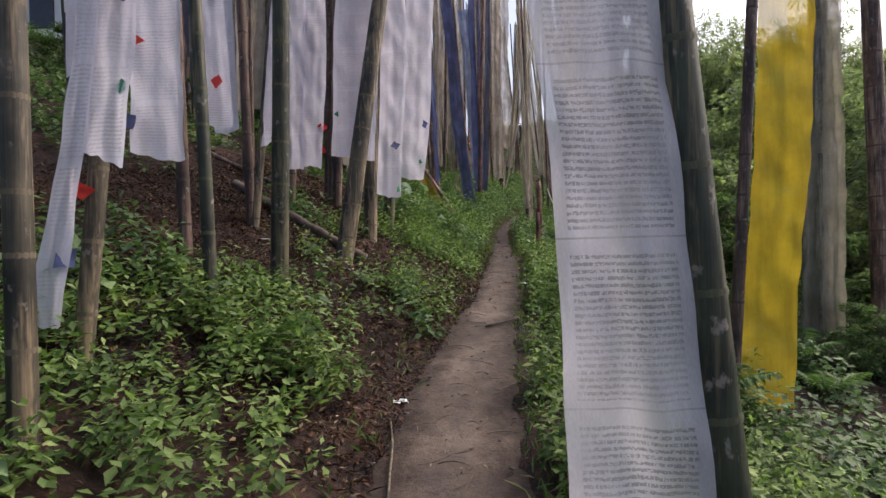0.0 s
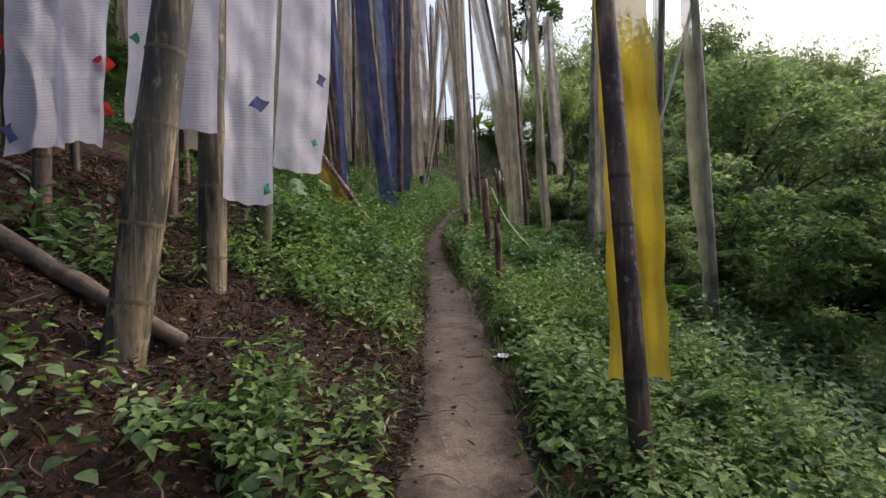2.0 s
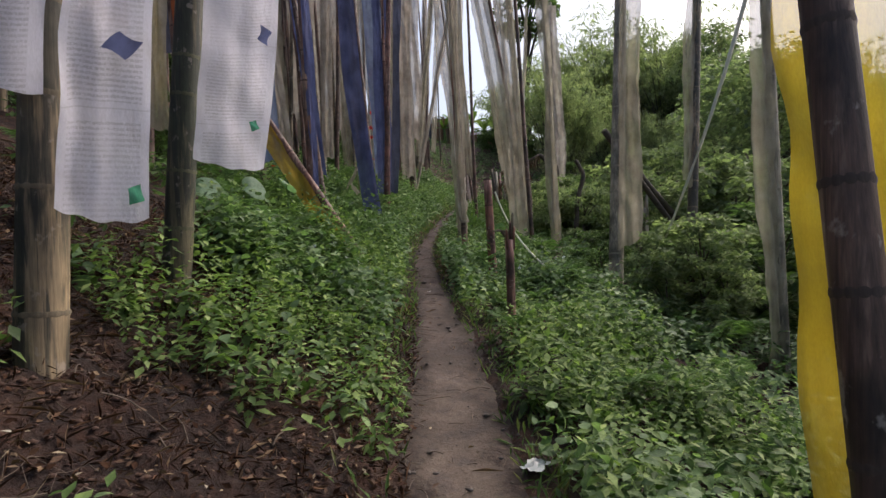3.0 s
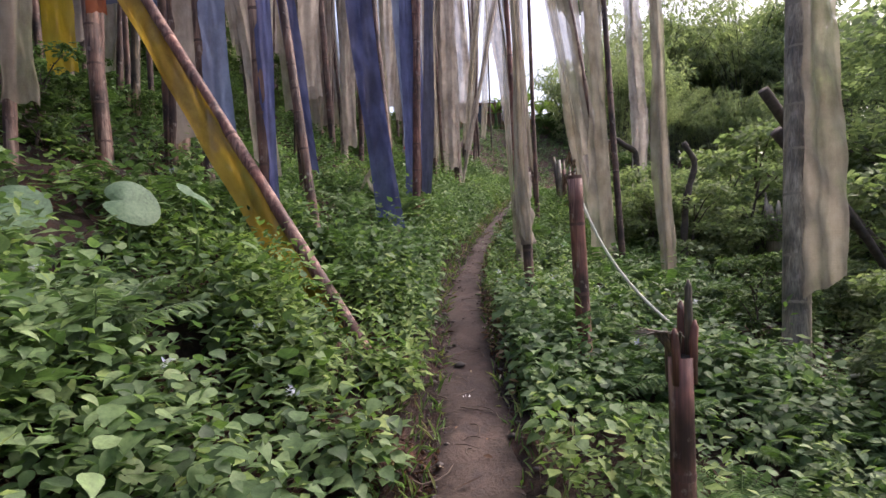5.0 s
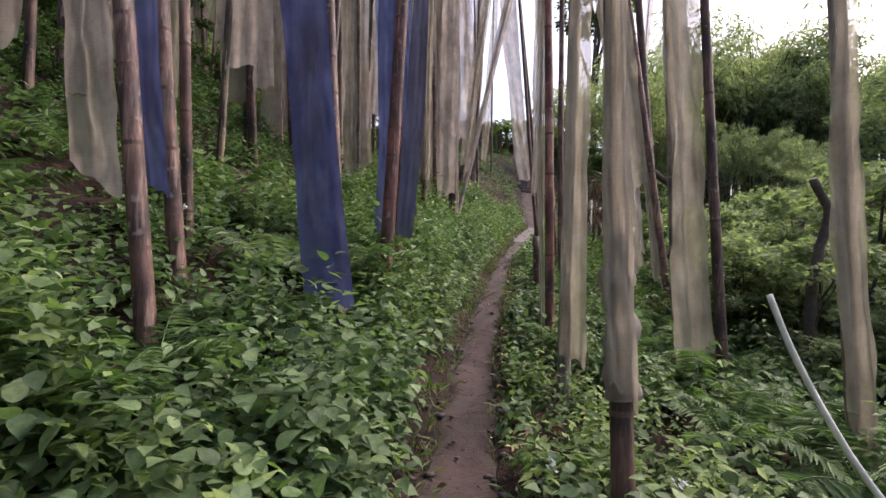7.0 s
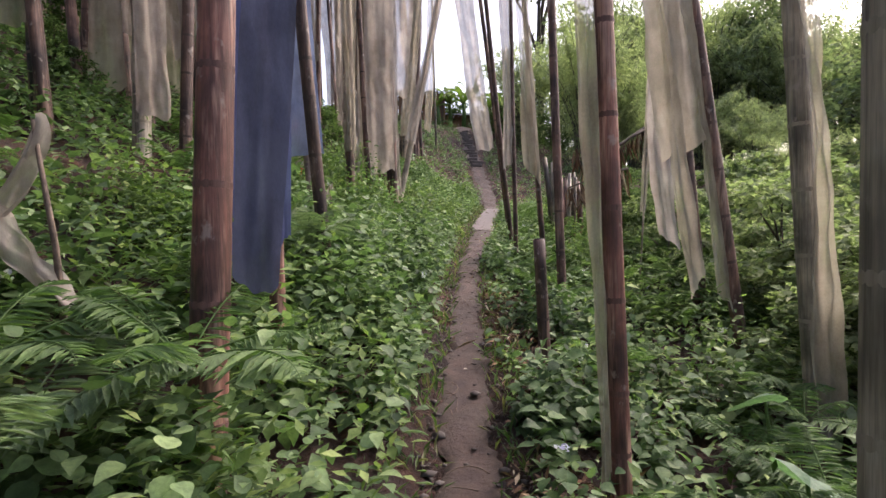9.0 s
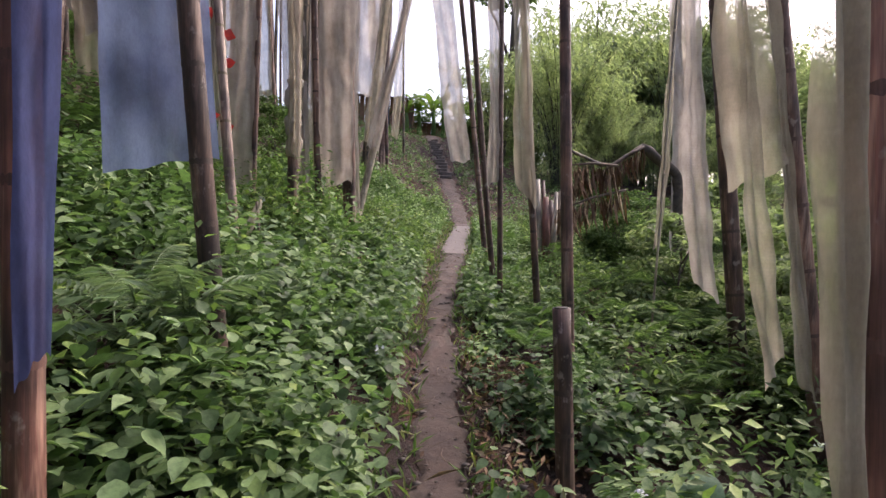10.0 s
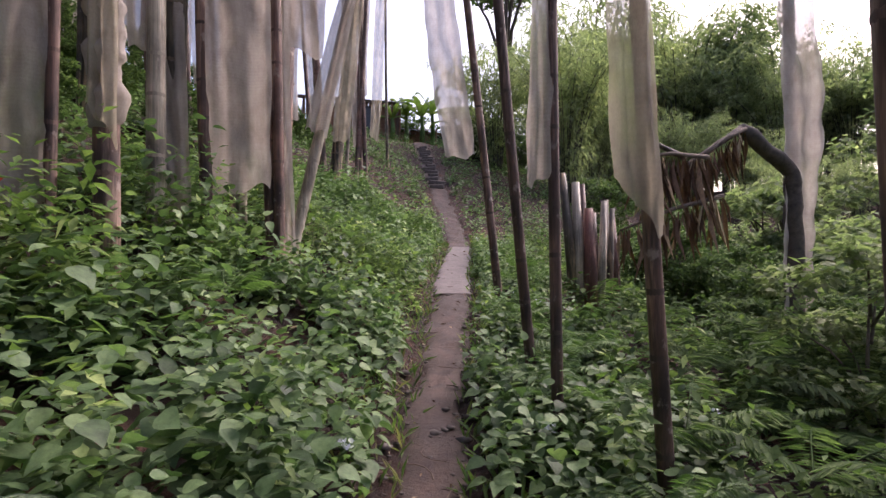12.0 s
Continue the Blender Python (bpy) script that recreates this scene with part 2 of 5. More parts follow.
RINGM = {t: plain_material(t + " bamboo node", d, l, 3) for t, d, l in (("tan", (0.08, 0.065, 0.045), (0.2, 0.155, 0.1)), ("green", (0.05, 0.055, 0.03), (0.11, 0.11, 0.06)), ("dark", (0.04, 0.027, 0.022), (0.09, 0.062, 0.05)), ("brown", (0.06, 0.038, 0.03), (0.16, 0.1, 0.08)), ("red", (0.06, 0.03, 0.026), (0.17, 0.09, 0.07)), ("pale", (0.2, 0.175, 0.135), (0.36, 0.32, 0.25)), ("tanred", (0.1, 0.08, 0.055), (0.24, 0.19, 0.12)))}
HOLLOW_SHADE = plain_material("near-black bamboo hollow shade", (0.01, 0.008, 0.006), (0.03, 0.022, 0.018), 30)
CLOTH = {
    "white": cloth_material("white prayer cloth", (0.9, 0.885, 0.98), (0.76, 0.75, 0.87), 0.05, 0.3),
    "print": cloth_material("white printed prayer cloth", (0.84, 0.83, 0.89), (0.66, 0.65, 0.71), 0.15, 0.62),
    "pale": cloth_material("bleached sheer cloth", (0.54, 0.495, 0.39), (0.31, 0.275, 0.195), 0.32, 0.08),
    "grey": cloth_material("weathered grey cloth", (0.56, 0.51, 0.45), (0.33, 0.29, 0.25), 0.18, 0.12),
    "yellow": cloth_material("yellow cloth", (0.7, 0.52, 0.035), (0.54, 0.38, 0.025), 0.2),
    "ochre": cloth_material("ochre cloth", (0.6, 0.4, 0.05), (0.4, 0.25, 0.03), 0.15),
    "blue": cloth_material("blue cloth", (0.105, 0.13, 0.29), (0.05, 0.062, 0.15), 0.08),
    "blue2": cloth_material("faded blue cloth", (0.2, 0.26, 0.42), (0.09, 0.12, 0.24), 0.12),
    "navy": cloth_material("dark navy cloth", (0.095, 0.11, 0.18), (0.042, 0.05, 0.088), 0.06),
    "rust": cloth_material("rust orange cloth", (0.42, 0.12, 0.04), (0.22, 0.06, 0.03), 0.1),
    "red": cloth_material("red tab cloth", (0.7, 0.05, 0.04), (0.5, 0.04, 0.04), 0.05),
    "green": cloth_material("green tab cloth", (0.05, 0.3, 0.17), (0.03, 0.18, 0.1), 0.05),
}
WORDS = {"white": "white", "print": "white block-printed", "pale": "bleached sheer beige", "grey": "weathered grey", "yellow": "sheer yellow", "blue": "deep blue", "blue2": "faded blue", "navy": "dark navy", "rust": "rust orange"}
LEAF = leaf_material("weed leaves", (0.0, (0.046, 0.08, 0.036)), (0.4, (0.106, 0.172, 0.076)), (0.8, (0.17, 0.256, 0.115)), (1.0, (0.24, 0.325, 0.16)), gloss=0.55, through_light=0.33, shine=0.3)
GRASS = leaf_material("grass blades", (0.0, (0.05, 0.1, 0.02)), (0.6, (0.12, 0.2, 0.05)), (1.0, (0.24, 0.22, 0.1)))
FERN = leaf_material("fern fronds", (0.0, (0.06, 0.115, 0.036)), (1.0, (0.16, 0.25, 0.085)), gloss=0.65)
SILVER = leaf_material("grey green fern", (0.0, (0.12, 0.18, 0.1)), (1.0, (0.26, 0.33, 0.2)))
TAROM = leaf_material("taro leaf", (0.0, (0.11, 0.19, 0.12)), (1.0, (0.15, 0.24, 0.15)), gloss=0.6)
# tree leaves paled and greyed to stand in for haze on far trees
HAZED_CROWN = leaf_material("haze-paled tree leaves", (0.0, (0.12, 0.15, 0.09)), (0.6, (0.205, 0.245, 0.15)), (1.0, (0.31, 0.345, 0.22)), gloss=0.7, through_light=0.5)
PALE_SHRUB = leaf_material("pale shrub leaves", (0.0, (0.13, 0.165, 0.085)), (0.6, (0.215, 0.26, 0.145)), (1.0, (0.33, 0.365, 0.23)), gloss=0.7, through_light=0.45, shine=0.2)
# pale grey-green that puts the haze of distance into the bamboo leaves
HAZED_PLUME = leaf_material("haze-paled bamboo plume leaves", (0.0, (0.19, 0.22, 0.135)), (0.6, (0.29, 0.32, 0.2)), (1.0, (0.41, 0.43, 0.275)), gloss=0.7, through_light=0.5)
BANANA = leaf_material("banana leaf", (0.0, (0.09, 0.15, 0.04)), (0.6, (0.2, 0.28, 0.07)), (1.0, (0.34, 0.4, 0.13)), through_light=0.4)
# darker than the weeds, to put the gully's tree shade into the colour
SHADED_GREEN = leaf_material("shade-darkened leaves", (0.0, (0.046, 0.076, 0.03)), (0.6, (0.094, 0.145, 0.056)), (1.0, (0.17, 0.23, 0.098)), gloss=0.8, shine=0.15)
NETTLE = leaf_material("narrow weed leaves", (0.0, (0.046, 0.078, 0.026)), (0.45, (0.122, 0.19, 0.06)), (0.85, (0.215, 0.3, 0.098)), (1.0, (0.31, 0.385, 0.155)), gloss=0.6, shine=0.25)
FLOWER = leaf_material("pale blue flowers", (0.0, (0.42, 0.42, 0.7)), (1.0, (0.75, 0.75, 0.9)))
LITTER = leaf_material("dry litter", (0.0, (0.05, 0.03, 0.018)), (0.5, (0.13, 0.07, 0.042)), (0.85, (0.27, 0.18, 0.11)), (0.97, (0.4, 0.33, 0.24)), (1.0, (0.55, 0.5, 0.42)), gloss=0.9, through_light=0.1)
MULCH = leaf_material("soil mulch", (0.0, (0.022, 0.01, 0.006)), (0.5, (0.06, 0.029, 0.018)), (0.85, (0.125, 0.068, 0.042)), (1.0, (0.26, 0.18, 0.12)), gloss=0.95, through_light=0.05, shine=0.1)
BARK = plain_material("dark bark", (0.03, 0.024, 0.018), (0.11, 0.09, 0.07), 14, 0.9, 0.8)
DEADWOOD = plain_material("dead wood", (0.05, 0.038, 0.03), (0.2, 0.15, 0.11), 16, 0.9, 0.8)
ROPE = plain_material("pale cloth rope", (0.56, 0.56, 0.46), (0.74, 0.73, 0.62), 30)
CLOD = plain_material("soil clods", (0.03, 0.014, 0.009), (0.1, 0.053, 0.034), 24, 0.95, 0.25)
STONE = plain_material("brown stone", (0.045, 0.036, 0.03), (0.11, 0.092, 0.08), 9)
CONCRETE = plain_material("worn concrete", (0.075, 0.06, 0.057), (0.14, 0.118, 0.11), 11)
PLASTER = plain_material("white plaster", (0.7, 0.7, 0.7), (0.82, 0.82, 0.82), 3)
TIN = plain_material("grey tin roof", (0.2, 0.19, 0.19), (0.42, 0.4, 0.39), 6)
PLANK = plain_material("brown boards", (0.12, 0.06, 0.035), (0.3, 0.17, 0.1), 8)
DARKGAP = plain_material("dark glass and interior shade", (0.015, 0.015, 0.02), (0.03, 0.03, 0.035), 4, 0.2)
LITTERBAG = plain_material("crumpled white litter", (0.6, 0.6, 0.58), (0.8, 0.8, 0.78), 20)

# ---- mesh helpers ----
def mesh_of(name, verts, faces, material, smooth=True, uvs=None):
    """verts n x 3; faces: an m x k array, or a list of arrays of one k each."""
    me = bpy.data.meshes.new(name)
    verts = np.asarray(verts, dtype=np.float32)
    groups = faces if isinstance(faces, list) and len(faces) and isinstance(faces[0], np.ndarray) else [np.asarray(faces, dtype=np.int32)]
    me.vertices.add(len(verts))
    me.vertices.foreach_set("co", verts.ravel())
    idx = np.concatenate([g.ravel() for g in groups]).astype(np.int32)
    sizes = np.concatenate([np.full(len(g), g.shape[1]) for g in groups])
    me.loops.add(len(idx))
    me.loops.foreach_set("vertex_index", idx)
    me.polygons.add(len(sizes))
    me.polygons.foreach_set("loop_start", np.concatenate(([0], np.cumsum(sizes)[:-1])).astype(np.int32))
    me.polygons.foreach_set("use_smooth", np.full(len(sizes), smooth))
    if uvs is not None:
        layer = me.uv_layers.new(name="UVMap")
        layer.data.foreach_set("uv", np.asarray(uvs, dtype=np.float32)[idx].ravel())
    me.materials.append(material)
    me.update(calc_edges=True)
    me.validate()
    return me


def part(name, me, parent=None, label="", m=None):
    ob = new(name, me)
    if parent is not None:
        ob.parent = parent
    if m is not None:
        ob.matrix_basis = m
    return tagged(ob, label) if label else ob


def bm_mesh(name, bm, material, smooth=False):
    me = bpy.data.meshes.new(name)
    for f in bm.faces:
        f.smooth = smooth
    bm.to_mesh(me)
    bm.free()
    me.materials.append(material)
    return me


def tube_arrays(points, radii, sides=10, cap=True):
    pts = np.asarray(points, dtype=float)
    n = len(pts)
    tan = np.gradient(pts, axis=0)
    tan /= np.linalg.norm(tan, axis=1)[:, None] + 1e-9
    ref = np.where(np.abs(tan[:, 2:3]) > 0.9, np.array([[1.0, 0, 0]]), np.array([[0, 0, 1.0]]))
    a = np.cross(ref, tan)
    a /= np.linalg.norm(a, axis=1)[:, None] + 1e-9
    b = np.cross(tan, a)
    ang = np.linspace(0, 2 * np.pi, sides, endpoint=False)
    v = pts[:, None] + np.asarray(radii)[:, None, None] * (np.cos(ang)[None, :, None] * a[:, None] + np.sin(ang)[None, :, None] * b[:, None])
    i = np.arange(n - 1)[:, None] * sides
    j = np.arange(sides)[None]
    k = (j + 1) % sides
    quads = np.stack([i + j, i + k, i + sides + k, i + sides + j], -1).reshape(-1, 4)
    verts = v.reshape(-1, 3)
    if cap:
        verts = np.vstack([verts, pts[:1], pts[-1:]])
        q0 = np.stack([k[0], j[0], np.full(sides, n * sides), np.full(sides, n * sides)], -1)[:, :3]
        q1 = np.stack([j[0] + (n - 1) * sides, k[0] + (n - 1) * sides, np.full(sides, n * sides + 1)], -1)
        return verts, [quads.astype(np.int32), np.vstack([q0, q1]).astype(np.int32)]
    return verts, [quads.astype(np.int32)]


def tube(name, points, radii, material, sides=10):
    v, f = tube_arrays(points, radii, sides)
    return mesh_of(name, v, f, material)


def join_arrays(items):
    """items: (verts, [faces...]) pairs; faces grouped by size."""
    vs, fs, o = [], {}, 0
    for v, groups in items:
        for g in groups:
            fs.setdefault(g.shape[1], []).append(g + o)
        vs.append(v)
        o += len(v)
    return np.vstack(vs), [np.vstack(g).astype(np.int32) for g in fs.values()]


# a leaf: a folded pointed blade along +x, unit long
HALF = ((0.05, 0.19, 0.04), (0.19, 0.35, 0.06), (0.38, 0.4, 0.05), (0.58, 0.32, 0.02), (0.79, 0.17, -0.07))
LEAF6 = np.array([(0, 0, 0), (0.3, 0, -0.02), (0.64, 0, -0.07), (1, 0, -0.24), *HALF, *[(a, -b, c) for a, b, c in HALF]])
LEAF6F = np.array([(0, 1, 4), (4, 1, 5), (5, 1, 6), (6, 1, 2), (6, 2, 7), (7, 2, 8), (8, 2, 3), (0, 9, 1), (9, 10, 1), (10, 11, 1), (11, 2, 1), (11, 12, 2), (12, 13, 2), (13, 3, 2)])
LEAF4 = np.array([[0, 0, 0], [0.45, 0.3, 0.04], [1, 0, -0.1], [0.45, -0.3, 0.04]])
LEAF4F = np.array([[0, 2, 1], [0, 3, 2]])


def leaves(centres, yaw, pitch, length, width=1.0, roll=None, template=LEAF6, faces=LEAF6F):
    """Arrays of one leaf a row, from places, headings, rises (radians) and lengths."""
    n = len(centres)
    cy, sy, cp, sp = np.cos(yaw), np.sin(yaw), np.cos(pitch), np.sin(pitch)
    ax = np.stack([cy * cp, sy * cp, sp], 1)
    side = np.stack([-sy, cy, np.zeros(n)], 1)
    up = np.cross(ax, side)
    if roll is not None:
        c, s = np.cos(roll)[:, None], np.sin(roll)[:, None]
        side, up = side * c + up * s, up * c - side * s
    t = template[None]
    L = np.broadcast_to(np.asarray(length, dtype=float), (n,))[:, None, None]
    W = np.broadcast_to(np.asarray(width, dtype=float), (n,))[:, None, None]
    v = centres[:, None] + L * (t[..., 0:1] * ax[:, None] + W * t[..., 1:2] * side[:, None] + t[..., 2:3] * up[:, None])
    f = faces[None] + (np.arange(n) * len(template))[:, None, None]
    return v.reshape(-1, 3), [f.reshape(-1, 3).astype(np.int32)]


rng = np.random.default_rng(7)

def vland(x, y):
    """land() for arrays."""
    x, y = np.asarray(x, dtype=float), np.asarray(y, dtype=float)
    c, h = np.interp(y, PATH_Y, PATH_X), np.interp(y, PATH_Y, PATH_W) / 2
    z = np.where(y < 26.3, 0.1 + 0.148 * y, 0.1 + 0.148 * 26.3 + 0.36 * (np.minimum(y, 41) - 26.3))
    u = c - h - x
    left = np.interp(y, (27, 37), (0.44, 0.06)) * np.minimum(u, 12.5) + 0.05 * np.clip(u - 12.5, 0, 30) + 0.03 * np.minimum(u / 0.3, 1)
    w = x - c - h
    s = np.interp(y, (4, 8.5, 12), (0.40, 0.22, 0.15))
    right = -(s * np.minimum(w, 3) + 0.30 * np.clip(w - 3, 0, 6)) + 0.12 * np.clip(w - 14, 0, 30) + 0.02
    return z + np.where(u > 0, left, np.where(w > 0, right, 0))


def land(x, y):
    return float(vland(x, y))


def rough(x, y):
    """Clods and hollows, off the path."""
    x, y = np.asarray(x, dtype=float), np.asarray(y, dtype=float)
    n = 0.5 * np.sin(3.1 * x + 1.7 * np.sin(2.3 * y)) * np.sin(2.7 * y + 1.1 * np.sin(1.9 * x)) + 0.3 * np.sin(9.7 * x + 2 * np.sin(6.1 * y)) * np.sin(8.3 * y + 1.3) + 0.25 * np.sin(23 * x + 3 * np.sin(11 * y)) * np.sin(21 * y) + 0.2 * np.sin(38 * x + 2 * np.sin(17 * y)) * np.sin(35 * y + 3 * np.sin(13 * x))
    c, h = np.interp(y, PATH_Y, PATH_X), np.interp(y, PATH_Y, PATH_W) / 2
    return 0.08 * n * np.clip((np.abs(x - c) - h) / 0.3, 0, 1)


def grid_lines(lo, hi, step, far, reach):
    near = np.arange(lo, hi + step / 2, step)
    out, d = [], step
    p = hi
    while p < reach:
        d *= far
        p += d
        out.append(p)
    neg, d, p = [], step, lo
    while p > -reach:
        d *= far
        p -= d
        neg.append(p)
    return np.concatenate([neg[::-1], near, out])


# ---- ground and path ----
gx, gy = grid_lines(-3.5, 4.5, 0.05, 1.15, 900), grid_lines(0, 27, 0.06, 1.15, 900)
X, Y = np.meshgrid(gx, gy)
Z = vland(X, Y) + rough(X, Y)
# keep the sheet a hand under the laid path
C, H = np.interp(Y, PATH_Y, PATH_X), np.interp(Y, PATH_Y, PATH_W) / 2
Z -= 0.03 * (np.abs(X - C) < H - 0.05)
nx = len(gx)
i = (np.arange(len(gy) - 1)[:, None] * nx + np.arange(nx - 1)[None]).ravel()
ground = part("ground", mesh_of("ground", np.stack([X.ravel(), Y.ravel(), Z.ravel()], 1), np.stack([i, i + 1, i + nx + 1, i + nx], 1), SOIL))
tagged(ground, "dark brown forest soil on a wooded slope", "ground", kind="structure")

ys = np.arange(-6, 40.0, 0.09)
cols = np.linspace(-1, 1, 13)
pc, pw = np.interp(ys, PATH_Y, PATH_X), np.interp(ys, PATH_Y, PATH_W) / 2
wob_l = 0.035 * np.sin(ys * 3.7) + 0.035 * np.sin(ys * 9.1 + 1) + 0.02 * np.sin(ys * 23)
wob_r = 0.03 * np.sin(ys * 4.3 + 2) + 0.03 * np.sin(ys * 10.7) + 0.02 * np.sin(ys * 27)
px = pc[:, None] + np.where(cols[None] < 0, cols[None] * (pw + wob_l)[:, None], cols[None] * (pw + wob_r)[:, None])
pz = (0.1 + 0.148 * np.minimum(ys, 26.3) + 0.36 * np.maximum(ys - 26.3, 0))[:, None] + 0.012 - 0.025 * np.abs(cols[None]) ** 4 + 0.012 * np.sin(px * 9 + 2 * np.sin(ys * 3.1)[:, None]) * np.sin(ys * 5.3)[:, None] + 0.009 * np.sin(px * 31 + 2 * np.sin(ys * 7)[:, None]) * np.sin(ys * 29 + px.mean() * 3)[:, None] + 0.01 * np.sin(px * 14 + 3 * np.sin(ys * 2.3)[:, None]) * np.sin(ys * 12.1)[:, None]
pv = np.stack([px, np.broadcast_to(ys[:, None], px.shape), pz], -1).reshape(-1, 3)
i = (np.arange(len(ys) - 1)[:, None] * 13 + np.arange(12)[None]).ravel()
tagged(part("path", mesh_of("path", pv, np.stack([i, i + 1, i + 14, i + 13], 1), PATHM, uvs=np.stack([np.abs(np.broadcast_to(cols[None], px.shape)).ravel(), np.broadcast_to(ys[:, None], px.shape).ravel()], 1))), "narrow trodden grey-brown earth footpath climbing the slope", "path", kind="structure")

# a worn concrete slab let into the path
sy = np.arange(21.9, 25.7, 0.1)
scols = np.linspace(-1, 1, 9)
sw = 0.235 + 0.02 * np.sin(sy * 7)
sx = np.interp(sy, PATH_Y, PATH_X)[:, None] + scols[None] * sw[:, None]
sz = (0.1 + 0.148 * np.minimum(sy, 26.3))[:, None] + 0.026 - 0.03 * (np.abs(scols[None]) > 0.9) + 0.004 * np.sin(sx * 13) * np.sin(sy * 11)[:, None]
i = (np.arange(len(sy) - 1)[:, None] * 9 + np.arange(8)[None]).ravel()
tagged(part("path_slab", mesh_of("path_slab", np.stack([sx, np.broadcast_to(sy[:, None], sx.shape), sz], -1).reshape(-1, 3), np.stack([i, i + 1, i + 10, i + 9], 1), CONCRETE)), "worn pale concrete slab let into the footpath", "slab", kind="structure")

# ---- bamboo poles and prayer flags ----
ring_v, ring_f = tube_arrays([(0, 0, -0.012), (0, 0, -0.004), (0, 0, 0.004), (0, 0, 0.012)], [1.0, 1.045, 1.045, 1.0], 12, cap=False)
RINGS = {tone: mesh_of("node_ring", ring_v, ring_f, RINGM[tone]) for tone in CULM}
TAB_COLOURS = ("red", "blue", "yellow", "green")


def culm_points(x, y, lean_x, lean_y, radius, height, step=0.33):
    k = max(3, int(height / 0.11))
    zs = np.linspace(-0.25, height, k)
    bow = 0.015 * np.sin(zs * 0.7 + x * 3) * np.clip(zs, 0, 3) / 3
    pts = np.stack([lean_x * zs + bow, lean_y * zs + 0.6 * bow, zs], 1)
    rad = radius * (1 - 0.045 * np.clip(zs, 0, 9))
    return pts, rad


def cloth(name, colour, a, b, low, high, lean_x, lean_y, seed, y_off, slant=0.0, fine=True):
    """A hanging strip beside a leaning pole, from offset a to b, with folds and an uneven hem."""
    r = np.random.default_rng(seed)
    n, k = (19, max(8, int((high - low) / 0.07))) if fine else (11, max(8, int((high - low) / 0.18)))
    u = np.linspace(0, 1, n)[None]
    v = np.linspace(0, 1, k)[:, None]
    hem = 0.035 * np.sin(u * 3 + seed) + 0.006 * np.sin(u * 17 + seed) + (0.05 * (u - 0.5) * ((seed % 5) - 2) + 0.02 * np.sin(u * 11 + seed) if colour in ("pale", "grey") else 0)
    z = low + (high - low) * v + hem * (1 - v) ** 6
    w = b - a
    grow = np.abs(u - (0 if abs(a) < abs(b) else 1))
    ph = r.uniform(0, 6, 4)
    x = lean_x * z + a + w * u + 0.018 * np.sin(z * 2.3 + ph[0]) * grow + 0.05 * w * np.sin(z * 1.3 + ph[1]) + slant * (1 - v) ** 4
    folds = 0.009 * np.sin(u * 5 + ph[2] + 0.5 * np.sin(z * 1.7)) + 0.0025 * np.sin(u * 21 + ph[3] + z * 0.9) + 0.03 * grow * np.sin(z * 2.9 + ph[1]) + 0.008 * np.sin(z * 14 + 6 * u)
    limp = 1.0 if colour in ("pale", "grey") else 0.0
    x = x - limp * (u - (0 if abs(a) < abs(b) else 1)) * w * 0.15 * (0.5 + 0.5 * np.sin(z * 1.15 + ph[2]))
    folds = folds + (0.004 + 0.012 * limp) * np.sin(u * 12 + ph[0] + 1.3 * np.sin(z * 1.1 + ph[3])) + 0.004 * limp * np.sin(u * 29 + z * 2.2) + 0.004 * np.sin(z * 5.3 + u * 4 + ph[2]) * np.sin(u * 7 + z * 3.1)
    crumple = 0.012 * np.sin(u * 6.5 + 2.2 * np.sin(z * 3.7 + ph[0])) * np.sin(z * 4.9 + ph[1] + 2 * u) + 0.006 * np.sin(u * 15 + 2 * np.sin(z * 8.3 + ph[3])) * np.sin(z * 10.7 + ph[2])
    folds = folds + crumple * (1.0 + 0.6 * limp)
    far_edge = u if abs(a) < abs(b) else 1 - u
    x = x - np.sign(w) * (1 if abs(a) < abs(b) else -1) * far_edge ** 6 * limp * abs(w) * (0.05 * np.sin(z * 1.9 + ph[0]) + 0.012 * np.sin(z * 13 + 3 * np.sin(z * 2.3) + ph[1]) + 0.02 * np.clip(np.sin(z * 7.1 + ph[3]) - 0.6, 0, 1))
    y = lean_y * z + y_off + math.copysign(0.018, y_off) + folds * min(1.0, 2.5 * abs(w) + 0.25)
    verts = np.stack([np.broadcast_to(x, (k, n)), np.broadcast_to(y, (k, n)), np.broadcast_to(z, (k, n))], -1).reshape(-1, 3)
    i = (np.arange(k - 1)[:, None] * n + np.arange(n - 1)[None]).ravel()
    uv = np.stack([np.broadcast_to(u, (k, n)).ravel(), np.broadcast_to(z, (k, n)).ravel()], 1)
    return mesh_of(name, verts, np.stack([i, i + 1, i + n + 1, i + n], 1), CLOTH[colour], uvs=uv)


def tab_mesh(colour, size, seed):
    r = np.random.default_rng(seed)
    g = np.linspace(0, 1, 5)
    u, v = np.meshgrid(g, g)
    x, z = size * (u - 0.5) + 0.3 * size * (1 - v) * r.uniform(-1, 1), size * 1.1 * (v - 1)
    y = 0.15 * size * np.sin(u * 4 + v * 3 + seed)
    i = (np.arange(4)[:, None] * 5 + np.arange(4)[None]).ravel()
    return mesh_of("flag_tab", np.stack([x, y, z], -1).reshape(-1, 3), np.stack([i, i + 1, i + 6, i + 5], 1), CLOTH[colour])


TABS = [tab_mesh(c, s, k) for k, (c, s) in enumerate((("red", 0.085), ("yellow", 0.06), ("green", 0.055), ("blue", 0.085), ("red", 0.07)))]
BEHIND = ("yellow", "blue", "blue2", "navy")
pole_count = 0


